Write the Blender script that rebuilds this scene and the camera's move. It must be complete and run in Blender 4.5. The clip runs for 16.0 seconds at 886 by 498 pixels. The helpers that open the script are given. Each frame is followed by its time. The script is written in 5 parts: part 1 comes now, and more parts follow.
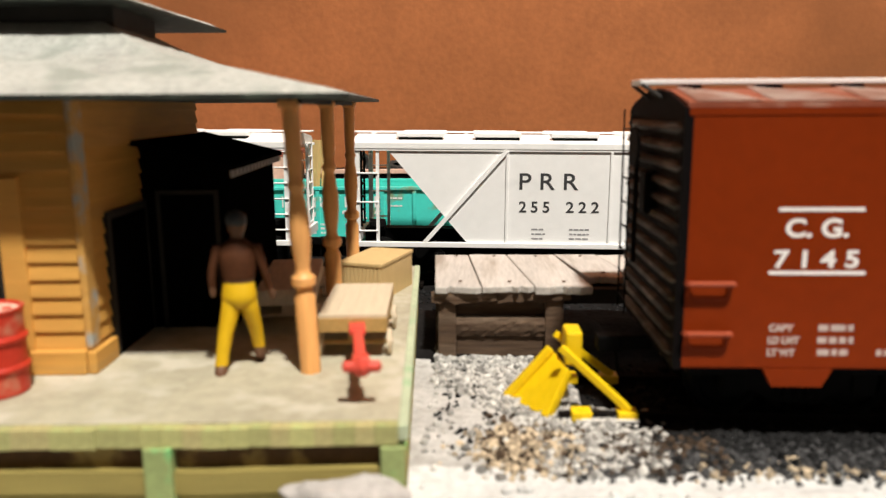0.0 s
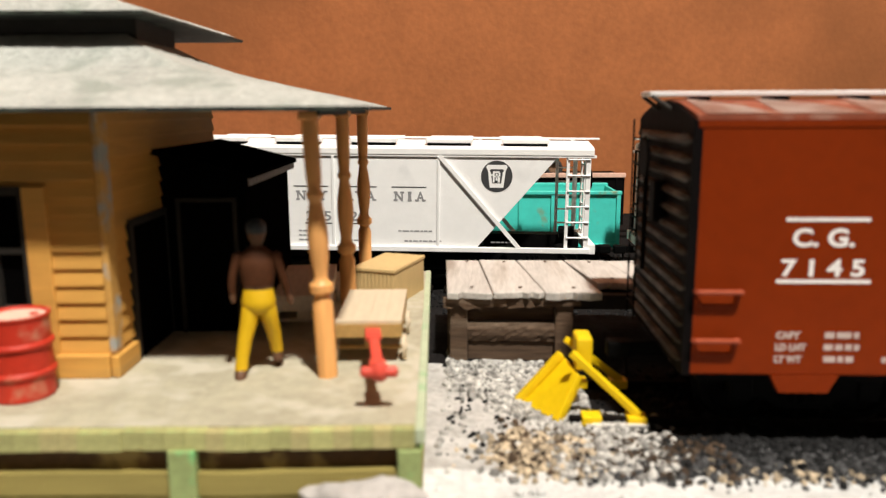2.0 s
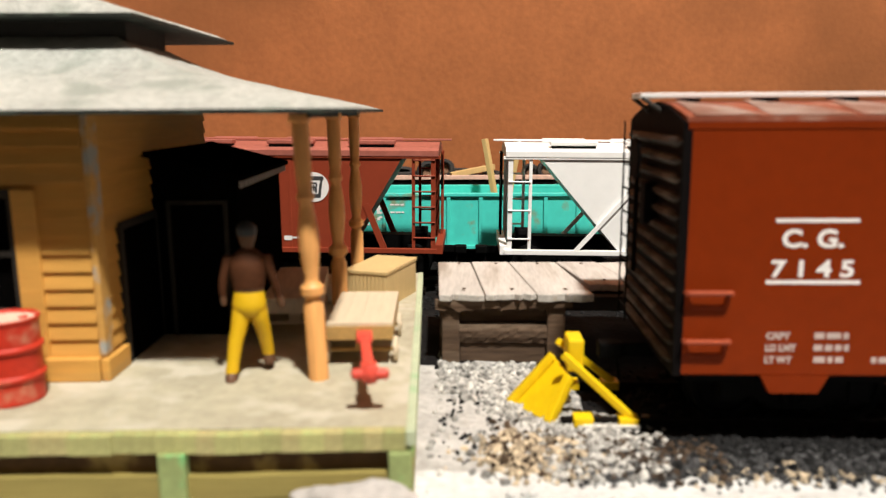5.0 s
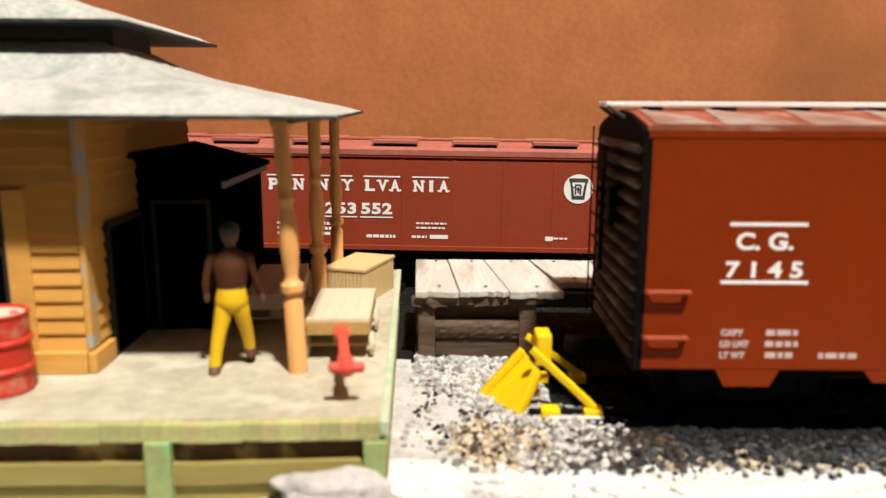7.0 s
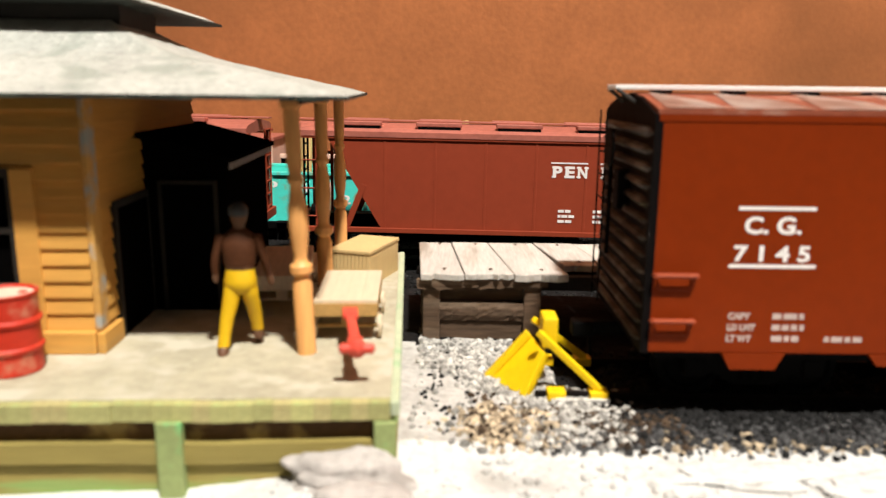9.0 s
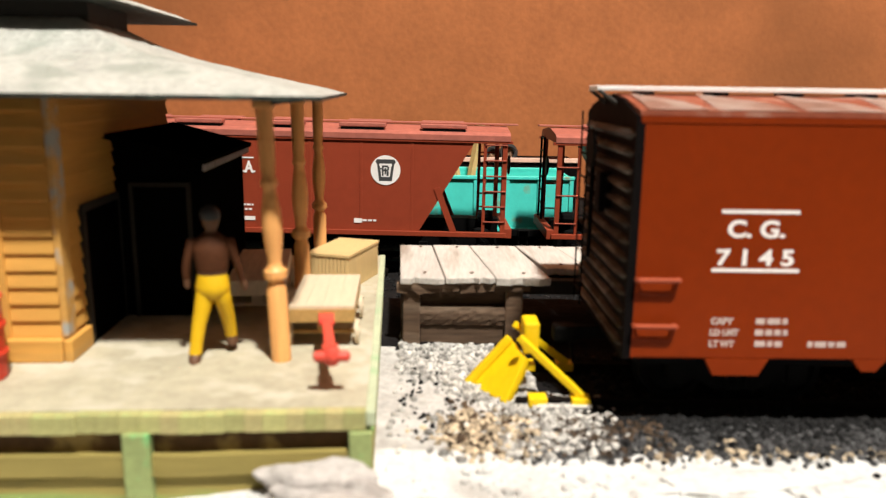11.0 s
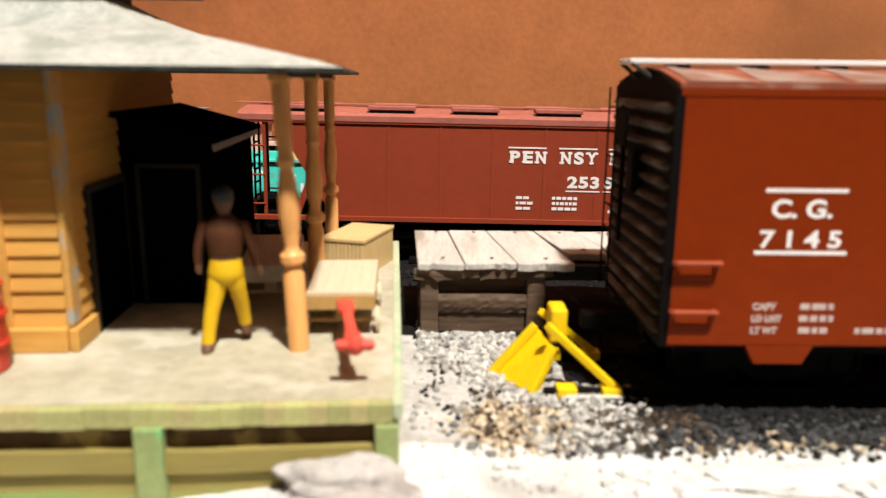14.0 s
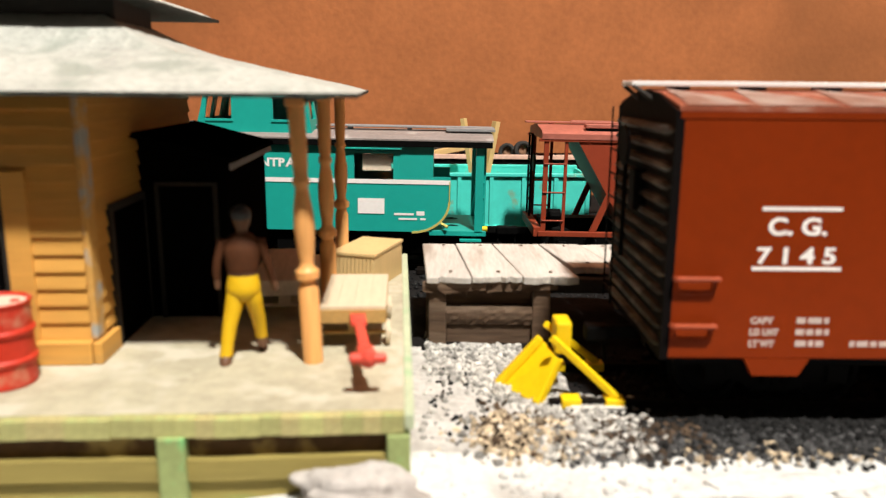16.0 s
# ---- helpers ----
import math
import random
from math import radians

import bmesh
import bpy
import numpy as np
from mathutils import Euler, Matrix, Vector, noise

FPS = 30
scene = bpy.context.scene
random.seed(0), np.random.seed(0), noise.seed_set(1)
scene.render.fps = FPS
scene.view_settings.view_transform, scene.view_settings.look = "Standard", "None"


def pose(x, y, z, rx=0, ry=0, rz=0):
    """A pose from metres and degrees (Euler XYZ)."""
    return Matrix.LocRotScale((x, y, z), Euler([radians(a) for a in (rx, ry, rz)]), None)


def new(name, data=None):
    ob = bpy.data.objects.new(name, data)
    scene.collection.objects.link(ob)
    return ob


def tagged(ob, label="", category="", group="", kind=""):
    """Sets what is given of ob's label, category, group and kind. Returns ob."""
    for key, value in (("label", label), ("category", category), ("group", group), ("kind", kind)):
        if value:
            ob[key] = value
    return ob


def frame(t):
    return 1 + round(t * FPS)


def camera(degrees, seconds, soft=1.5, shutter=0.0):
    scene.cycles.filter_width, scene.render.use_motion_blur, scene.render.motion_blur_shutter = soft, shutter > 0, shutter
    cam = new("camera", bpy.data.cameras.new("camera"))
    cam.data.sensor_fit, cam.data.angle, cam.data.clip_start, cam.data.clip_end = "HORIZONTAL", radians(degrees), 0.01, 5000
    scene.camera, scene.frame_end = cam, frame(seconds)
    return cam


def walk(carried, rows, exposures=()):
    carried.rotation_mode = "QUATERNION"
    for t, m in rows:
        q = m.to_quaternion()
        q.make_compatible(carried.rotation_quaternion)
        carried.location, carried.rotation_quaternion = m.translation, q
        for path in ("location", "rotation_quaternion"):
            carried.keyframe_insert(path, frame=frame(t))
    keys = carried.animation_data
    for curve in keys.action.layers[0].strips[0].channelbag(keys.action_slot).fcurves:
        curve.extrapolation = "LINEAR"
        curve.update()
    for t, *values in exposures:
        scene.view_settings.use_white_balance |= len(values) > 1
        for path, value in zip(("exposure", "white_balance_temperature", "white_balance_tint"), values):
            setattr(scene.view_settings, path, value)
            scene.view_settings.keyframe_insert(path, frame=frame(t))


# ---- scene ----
# A model railway in 1:87. Lengths below are in millimetres and are brought to metres by MM.
MM = 0.001
cam = camera(60.80, 16.0, soft=1.3)
PATH = [
    (0, 4.03, -5.62, 47.55, 2.12, -10.64, 0.36),
    (0.5, 4.67, -6.54, 48.71, 1.81, -10.58, 0.30),
    (1, 4.64, -7.21, 49.11, 1.67, -10.45, 0.21),
    (1.5, 3.69, -7.74, 48.96, 2.11, -10.38, 0.24),
    (2, 2.82, -8.16, 48.96, 2.55, -10.51, 0.28),
    (2.5, 3.36, -8.53, 48.88, 2.15, -10.46, 0.17),
    (3, 3.25, -7.25, 48.41, 2.33, -10.62, 0.24),
    (3.5, 2.74, -7.15, 48.44, 2.36, -10.57, 0.21),
    (6, 3.57, -11.76, 50.08, 1.93, -10.30, 0.45),
    (6.5, 2.90, -14.10, 50.76, 1.83, -10.34, 0.30),
    (7, 4.83, -13.57, 50.85, 0.87, -10.80, -0.21),
    (7.5, 5.23, -10.32, 49.57, -0.00, -11.53, -0.62),
    (8, 4.36, -10.82, 49.61, -0.19, -12.03, -0.84),
    (8.5, 4.60, -10.82, 49.84, -0.26, -12.01, -0.78),
    (9, 2.64, -13.75, 50.60, 0.55, -12.02, -0.63),
    (9.5, 3.93, -16.72, 50.81, 0.32, -12.12, -0.63),
    (10, 4.84, -16.07, 51.21, 0.08, -11.93, -0.73),
    (12.5, 0.43, -4.58, 49.48, -1.26, -12.03, -0.61),
    (13, -0.48, -5.31, 49.97, -1.31, -11.95, -0.59),
    (13.5, -0.93, -6.01, 49.11, -1.05, -12.20, -0.66),
    (14, 0.04, -5.04, 48.15, -0.58, -12.70, -0.58),
    (14.5, 0.78, -3.38, 47.56, -0.88, -12.69, -0.74),
    (15, -0.32, -1.89, 47.66, -0.70, -12.63, -0.69),
    (15.5, -0.14, -3.74, 49.09, -0.73, -12.32, -0.55),
    (16, -0.52, -8.99, 50.40, -0.19, -12.16, -0.47),
]

cam.data.dof.use_dof, cam.data.dof.focus_distance, cam.data.dof.aperture_fstop = True, 0.25, 27.0
walk(cam, [(t, pose(x * MM, y * MM, z * MM, 90 + pitch, roll, yaw)) for t, x, y, z, yaw, pitch, roll in PATH],
     exposures=[(0.0, -0.31), (3.5, -0.29), (6.0, -0.17), (7.5, -0.06), (16.0, -0.04)])

# ---- light: one warm bulb under the ceiling, just in front of the layout ----
world = bpy.data.worlds.new("room_air")
scene.world = world
world.use_nodes = True
world.node_tree.nodes["Background"].inputs[0].default_value = (0.9, 0.75, 0.6, 1)
world.node_tree.nodes["Background"].inputs[1].default_value = 0.002
LAMPS = ((0.285, -0.50, 1.36, 192.0, 0.045),)
for lx, ly, lz, watts, bulb in LAMPS:
    bulb_light = bpy.data.lights.new("bulb_light", "POINT")
    bulb_light.energy, bulb_light.shadow_soft_size, bulb_light.color = watts, bulb, (1.0, 0.94, 0.84)
    new("bulb_light", bulb_light).location = (lx, ly, lz)


# ---- materials ----
def mat(name, colour, rough=0.6, spread=0.25, size=1.0, bump=0.15, metal=0.0, stain=None, stain_amount=0.0, stain_size=8.0,
        stretch=(1, 1, 1), per_object=0.0, per_island=0.0, spec=0.4):
    """Procedural surface: fine grain of `size` mm, a broader blotch, an optional stain of its own colour, and fine relief."""
    m = bpy.data.materials.new(name)
    m.use_nodes = True
    nt = m.node_tree
    b = nt.nodes["Principled BSDF"]
    b.inputs["Roughness"].default_value, b.inputs["Metallic"].default_value = rough, metal
    b.inputs["Specular IOR Level"].default_value = spec
    link, node = nt.links.new, nt.nodes.new
    tc, mp = node("ShaderNodeTexCoord"), node("ShaderNodeMapping")
    mp.inputs["Scale"].default_value = stretch
    link(tc.outputs["Object"], mp.inputs["Vector"])

    def noise_at(mm, detail=4.0):
        n = node("ShaderNodeTexNoise")
        n.inputs["Scale"].default_value, n.inputs["Detail"].default_value = 1000.0 / mm, detail
        link(mp.outputs["Vector"], n.inputs["Vector"])
        return n
    fine, broad = noise_at(size), noise_at(size * 9, 2.0)
    dark, light = [max(0.0, c * (1 - spread)) for c in colour], [min(1.0, c * (1 + spread)) for c in colour]
    ramp = node("ShaderNodeValToRGB")
    ramp.color_ramp.elements[0].position, ramp.color_ramp.elements[1].position = 0.32, 0.68
    ramp.color_ramp.elements[0].color, ramp.color_ramp.elements[1].color = (*dark, 1), (*light, 1)
    add = node("ShaderNodeMath")
    add.operation = "MULTIPLY_ADD"
    link(fine.outputs["Fac"], add.inputs[0])
    add.inputs[1].default_value = 0.55
    half = node("ShaderNodeMath")
    half.operation = "MULTIPLY"
    link(broad.outputs["Fac"], half.inputs[0])
    half.inputs[1].default_value = 0.45
    link(half.outputs[0], add.inputs[2])
    link(add.outputs[0], ramp.inputs["Fac"])
    out = ramp.outputs["Color"]
    if stain:
        sn = noise_at(stain_size, 5.0)
        sr = node("ShaderNodeValToRGB")
        sr.color_ramp.elements[0].position, sr.color_ramp.elements[1].position = 0.62 - 0.25 * stain_amount, 0.74 - 0.2 * stain_amount
        link(sn.outputs["Fac"], sr.inputs["Fac"])
        mix = node("ShaderNodeMix")
        mix.data_type = "RGBA"
        link(sr.outputs["Color"], mix.inputs[0])
        link(out, mix.inputs[6])
        mix.inputs[7].default_value = (*stain, 1)
        out = mix.outputs[2]
    if per_object or per_island:
        hsv, rng = node("ShaderNodeHueSaturation"), node("ShaderNodeMapRange")
        if per_object:
            link(node("ShaderNodeObjectInfo").outputs["Random"], rng.inputs["Value"])
        else:
            link(node("ShaderNodeNewGeometry").outputs["Random Per Island"], rng.inputs["Value"])
        k = per_object or per_island
        rng.inputs["To Min"].default_value, rng.inputs["To Max"].default_value = 1 - k, 1 + k
        link(rng.outputs["Result"], hsv.inputs["Value"])
        link(out, hsv.inputs["Color"])
        out = hsv.outputs["Color"]
    link(out, b.inputs["Base Color"])
    if bump:
        bp = node("ShaderNodeBump")
        bp.inputs["Strength"].default_value, bp.inputs["Distance"].default_value = bump, size * MM * 0.5
        link(fine.outputs["Fac"], bp.inputs["Height"])
        link(bp.outputs["Normal"], b.inputs["Normal"])
    return m


# the broad stain mixes wall marks with painted dimming of the light
M_WALL = mat("brown_wall_paint_and_shade", (0.39, 0.133, 0.047), 0.75, 0.14, 3.0, 0.14, stain=(0.245, 0.088, 0.031), stain_amount=0.38, stain_size=190, spec=0.2)
M_ROOM = mat("room_paint", (0.05, 0.043, 0.035), 0.9, 0.06, 20, 0.05)
M_FLOORING = mat("room_floor_wood", (0.06, 0.04, 0.025), 0.6, 0.2, 15, 0.05)
M_GROUND = mat("plaster_scenery", (0.60, 0.605, 0.60), 0.95, 0.2, 1.4, 0.8, stain=(0.42, 0.41, 0.395), stain_amount=0.3, stain_size=14, spec=0.1)
M_GREYGROUND = mat("grey_plaster_scenery", (0.47, 0.46, 0.445), 0.95, 0.25, 1.2, 0.9, stain=(0.32, 0.305, 0.285), stain_amount=0.28, stain_size=6, spec=0.1)
M_STONE = mat("ballast_stone", (0.40, 0.39, 0.37), 0.85, 0.3, 0.5, 0.4, per_island=0.6, spec=0.2)
M_GREY_STONE = mat("grey_stone", (0.045, 0.045, 0.047), 0.85, 0.3, 0.5, 0.4, per_island=0.8, spec=0.2)
M_BED = mat("cinder_bed_and_shade", (0.012, 0.011, 0.011), 0.95, 0.4, 1.2, 0.5, spec=0.05)
M_TAN_STONE = mat("tan_stone", (0.42, 0.34, 0.24), 0.85, 0.3, 0.5, 0.4, per_island=0.6, spec=0.2)
M_BROWN_STONE = mat("brown_stone", (0.06, 0.04, 0.026), 0.85, 0.3, 0.5, 0.4, per_island=0.7, spec=0.2)
M_DARK_STONE = mat("coal_dark_stone", (0.007, 0.007, 0.0075), 0.8, 0.3, 0.5, 0.4, per_island=0.7, spec=0.25)
M_ROCK = mat("grey_plaster_rock", (0.44, 0.41, 0.395), 0.95, 0.2, 1.5, 0.6, stain=(0.30, 0.275, 0.26), stain_amount=0.35, stain_size=5, spec=0.1)
M_BOXCAR = mat("oxide_red_paint", (0.19, 0.023, 0.0016), 0.5, 0.08, 2.0, 0.04, spec=0.12)
M_BOXROOF = mat("dusty_roof_paint", (0.46, 0.26, 0.20), 0.6, 0.2, 2.0, 0.1, stain=(0.58, 0.46, 0.41), stain_amount=0.6, stain_size=9)
M_CARROOF = mat("dusty_oxide_roof", (0.25, 0.062, 0.030), 0.6, 0.2, 2.0, 0.08, stain=(0.38, 0.19, 0.14), stain_amount=0.4, stain_size=6)
M_BOARD = mat("grey_running_board", (0.80, 0.785, 0.78), 0.7, 0.1, 1.0, 0.1, stretch=(0.1, 1, 1))
M_ROOFWALK = mat("grey_roof_walk", (0.24, 0.24, 0.25), 0.7, 0.2, 1.0, 0.1)
# boxcar end: black holds its shade, the rib grey both dust and caught light
M_BOXEND = mat("shade_black_end", (0.004, 0.003, 0.003), 0.75, 0.3, 2.0, 0.1, spec=0.06)
M_RIB = mat("dusty_lit_rib", (0.030, 0.026, 0.023), 0.55, 0.5, 1.0, 0.2, stain=(0.15, 0.14, 0.13), stain_amount=0.45, stain_size=5, stretch=(1, 0.5, 1.3), spec=0.2)
# lighter oxide for the grab irons, with their highlights in the colour
M_GRAB = mat("oxide_rod_highlight", (0.33, 0.060, 0.022), 0.45, 0.1, 1.0, 0.05)
M_BLACK = mat("black_plastic", (0.002, 0.002, 0.002), 0.65, 0.3, 1.5, 0.1, spec=0.06)
M_RUSTRAIL = mat("brown_rail_side", (0.010, 0.008, 0.007), 0.8, 0.3, 1.0, 0.2, spec=0.06)
M_TIE = mat("tie_brown", (0.007, 0.005, 0.004), 0.9, 0.35, 1.0, 0.4, stretch=(1, 0.15, 1), spec=0.06)
M_LETTER = mat("white_lettering", (0.84, 0.81, 0.80), 0.6, 0.05, 1.0, 0.0)
M_DIMLETTER = mat("worn_lettering", (0.52, 0.42, 0.39), 0.6, 0.15, 0.6, 0.0)
M_INK = mat("black_lettering", (0.045, 0.045, 0.048), 0.6, 0.1, 1.0, 0.0)
M_GREYHOP = mat("light_grey_car_paint", (0.93, 0.93, 0.925), 0.5, 0.03, 3.0, 0.03, stain=(0.82, 0.82, 0.82), stain_amount=0.12, stain_size=14)
M_REDHOP = mat("tuscan_red_paint", (0.255, 0.043, 0.019), 0.55, 0.07, 3.0, 0.03, spec=0.14)
M_REDROOF = mat("dusty_tuscan_roof", (0.36, 0.11, 0.08), 0.6, 0.18, 2.0, 0.08)
M_TEAL = mat("teal_green_paint", (0.010, 0.35, 0.30), 0.42, 0.05, 3.0, 0.03, spec=0.4)
M_GOND = mat("weathered_teal_paint", (0.07, 0.66, 0.58), 0.5, 0.08, 3.0, 0.06, stain=(0.24, 0.33, 0.20), stain_amount=0.1, stain_size=7)
M_GLASS = mat("cabin_glass", (0.9, 0.9, 0.9), 0.06, 0.02, 3.0, 0.0, spec=0.5)
M_GLASS.node_tree.nodes["Principled BSDF"].inputs["Transmission Weight"].default_value = 1.0
M_CABROOF = mat("dusty_grey_cab_roof", (0.24, 0.205, 0.195), 0.7, 0.15, 1.5, 0.1, stain=(0.40, 0.37, 0.355), stain_amount=0.3, stain_size=9)
M_BLIND = mat("cream_blind", (0.50, 0.43, 0.34), 0.8, 0.1, 1.0, 0.05)
M_FADEDINK = mat("faded_grey_lettering", (0.30, 0.30, 0.31), 0.6, 0.25, 0.7, 0.0)
M_YELLOW = mat("yellow_paint", (0.80, 0.54, 0.004), 0.45, 0.07, 1.2, 0.06)
M_CREAMEDGE = mat("pale_yellow_edge", (0.52, 0.44, 0.12), 0.5, 0.1, 1.2, 0.06)
M_RED = mat("red_paint", (0.66, 0.075, 0.05), 0.4, 0.12, 1.0, 0.08)
M_DRUM = mat("drum_red_paint", (0.50, 0.030, 0.013), 0.5, 0.15, 1.5, 0.1, stain=(0.52, 0.22, 0.14), stain_amount=0.28, stain_size=4)
M_CLAP = mat("ochre_station_paint", (0.61, 0.32, 0.070), 0.7, 0.10, 1.0, 0.15, stretch=(0.15, 0.15, 1), stain=(0.50, 0.285, 0.08), stain_amount=0.3, stain_size=7, per_object=0.04)
M_WORN = mat("peeling_ochre_paint", (0.60, 0.33, 0.085), 0.75, 0.14, 1.0, 0.2, stain=(0.36, 0.38, 0.37), stain_amount=0.5, stain_size=4)
M_POST = mat("varnished_turned_wood", (0.78, 0.385, 0.13), 0.45, 0.16, 0.8, 0.1, stretch=(1, 1, 0.12))
M_ROOF = mat("snow_dusted_grey_roof", (0.40, 0.41, 0.385), 0.95, 0.22, 1.3, 1.0, stain=(0.29, 0.315, 0.285), stain_amount=0.32, stain_size=8, spec=0.1)
M_EAVE = mat("dark_green_fascia", (0.016, 0.019, 0.015), 0.8, 0.3, 1.0, 0.3, stain=(0.05, 0.065, 0.05), stain_amount=0.25, stain_size=4)
M_DARKWOOD = mat("dark_wood_stain_and_shade", (0.016, 0.013, 0.010), 0.8, 0.3, 1.0, 0.2)
# near black that puts missing light into the colour of station parts
M_VOID = mat("unlit_black", (0.0022, 0.002, 0.002), 0.95, 0.2, 2.0, 0.0, spec=0.0)
M_DECK = mat("grey_green_deck", (0.40, 0.37, 0.275), 0.9, 0.18, 1.8, 0.35, stain=(0.50, 0.47, 0.38), stain_amount=0.5, stain_size=7, spec=0.15)
M_EDGE = mat("mossy_board_end", (0.42, 0.41, 0.17), 0.85, 0.2, 0.9, 0.3, stain=(0.20, 0.55, 0.20), stain_amount=0.42, stain_size=5, per_object=0.16)
M_EDGE_TAN = mat("tan_board_end", (0.44, 0.39, 0.18), 0.85, 0.2, 0.9, 0.3, stain=(0.40, 0.26, 0.11), stain_amount=0.3, stain_size=3)
# hardly metallic: the pale base colour carries the strip's shine
M_RAILTOP = mat("nickel_strip_shine", (0.75, 0.73, 0.70), 0.4, 0.1, 1.0, 0.03, metal=0.2)
M_GREEN = mat("pale_green_timber", (0.27, 0.33, 0.13), 0.8, 0.15, 1.0, 0.2, stain=(0.17, 0.48, 0.18), stain_amount=0.3, stain_size=5)
M_MINT = mat("pale_mint_timber", (0.42, 0.48, 0.33), 0.8, 0.15, 1.0, 0.2, stain=(0.28, 0.44, 0.25), stain_amount=0.25, stain_size=6)
M_OLIVE = mat("olive_plank", (0.28, 0.225, 0.065), 0.85, 0.16, 1.0, 0.25, stretch=(0.12, 1, 1), stain=(0.18, 0.48, 0.15), stain_amount=0.15, stain_size=9)
M_STRINGER = mat("brown_stringer", (0.075, 0.036, 0.010), 0.85, 0.35, 1.5, 0.3, stain=(0.27, 0.19, 0.06), stain_amount=0.3, stain_size=5)
M_CRATE = mat("pale_crate_wood", (0.60, 0.43, 0.20), 0.7, 0.1, 0.7, 0.12, stretch=(1, 1, 0.15))
M_CART = mat("cream_cart_wood", (0.60, 0.50, 0.36), 0.7, 0.08, 0.8, 0.12, stretch=(1, 0.15, 1))
M_CARTSIDE = mat("brown_cart_frame", (0.44, 0.27, 0.09), 0.7, 0.2, 0.8, 0.15)
M_GREYCART = mat("grey_weathered_cart", (0.50, 0.43, 0.36), 0.8, 0.2, 0.8, 0.2, stretch=(1, 0.15, 1), stain=(0.62, 0.58, 0.54), stain_amount=0.2, stain_size=4)
M_DOCKTOP = mat("bleached_dock_plank", (0.52, 0.49, 0.455), 0.9, 0.18, 0.7, 0.4, stretch=(1, 0.12, 1), stain=(0.33, 0.285, 0.24), stain_amount=0.3, stain_size=6, per_object=0.06)
M_DOCKWOOD = mat("dark_dock_timber", (0.092, 0.056, 0.034), 0.9, 0.35, 0.7, 0.5, stretch=(0.12, 1, 1), stain=(0.16, 0.115, 0.08), stain_amount=0.3, stain_size=4, per_object=0.18)
M_TYRE = mat("black_rubber", (0.030, 0.028, 0.027), 0.8, 0.2, 0.8, 0.2)
M_HUB = mat("rusty_wheel", (0.22, 0.12, 0.07), 0.7, 0.3, 0.8, 0.2)
M_LUMBER = mat("fresh_lumber", (0.62, 0.42, 0.18), 0.7, 0.1, 0.7, 0.1, stretch=(1, 1, 0.15))
M_PINK = mat("faded_red_rim", (0.78, 0.50, 0.40), 0.7, 0.15, 1.5, 0.1)
M_PANTS = mat("yellow_doll_paint", (0.68, 0.42, 0.006), 0.55, 0.06, 0.8, 0.04)
M_COAT = mat("brown_doll_paint", (0.070, 0.024, 0.009), 0.7, 0.2, 0.8, 0.05, spec=0.2)
M_FLESH = mat("tan_doll_paint", (0.13, 0.062, 0.034), 0.55, 0.1, 0.8, 0.04)
M_CAP = mat("grey_doll_paint", (0.035, 0.045, 0.055), 0.55, 0.1, 0.8, 0.04)


# ---- mesh helpers (millimetres) ----
def box(bm, x0, y0, z0, x1, y1, z1, bevel=0.0):
    vs = [bm.verts.new(p) for p in ((x0, y0, z0), (x1, y0, z0), (x1, y1, z0), (x0, y1, z0), (x0, y0, z1), (x1, y0, z1), (x1, y1, z1), (x0, y1, z1))]
    fs = [bm.faces.new([vs[i] for i in q]) for q in ((0, 3, 2, 1), (4, 5, 6, 7), (0, 1, 5, 4), (1, 2, 6, 5), (2, 3, 7, 6), (3, 0, 4, 7))]
    if bevel:
        es = list({e for f in fs for e in f.edges})
        bmesh.ops.bevel(bm, geom=es, offset=bevel, segments=2, affect="EDGES", profile=0.5)


def prism(bm, pts, y0, y1, axis="y"):
    """A polygon in xz (or in yz with axis x, in xy with axis z), pushed along the axis."""
    def at(a, b, c):
        return {"y": (a, c, b), "x": (c, a, b), "z": (a, b, c)}[axis]
    a = [bm.verts.new(at(p[0], p[1], y0)) for p in pts]
    b = [bm.verts.new(at(p[0], p[1], y1)) for p in pts]
    fs = [bm.faces.new(a), bm.faces.new(b[::-1])]
    n = len(pts)
    fs += [bm.faces.new([a[i], b[i], b[(i + 1) % n], a[(i + 1) % n]]) for i in range(n)]
    bmesh.ops.recalc_face_normals(bm, faces=fs)


def rod(bm, p0, p1, r0, r1=None, seg=10):
    p0, p1 = Vector(p0), Vector(p1)
    r1 = r0 if r1 is None else r1
    q = (p1 - p0).to_track_quat("Z", "Y")
    rings = []
    for p, r in ((p0, r0), (p1, r1)):
        rings.append([bm.verts.new(p + q @ Vector((r * math.cos(2 * math.pi * i / seg), r * math.sin(2 * math.pi * i / seg), 0))) for i in range(seg)])
    fs = [bm.faces.new([rings[0][i], rings[0][(i + 1) % seg], rings[1][(i + 1) % seg], rings[1][i]]) for i in range(seg)]
    bm.faces.new(rings[0][::-1])
    bm.faces.new(rings[1])


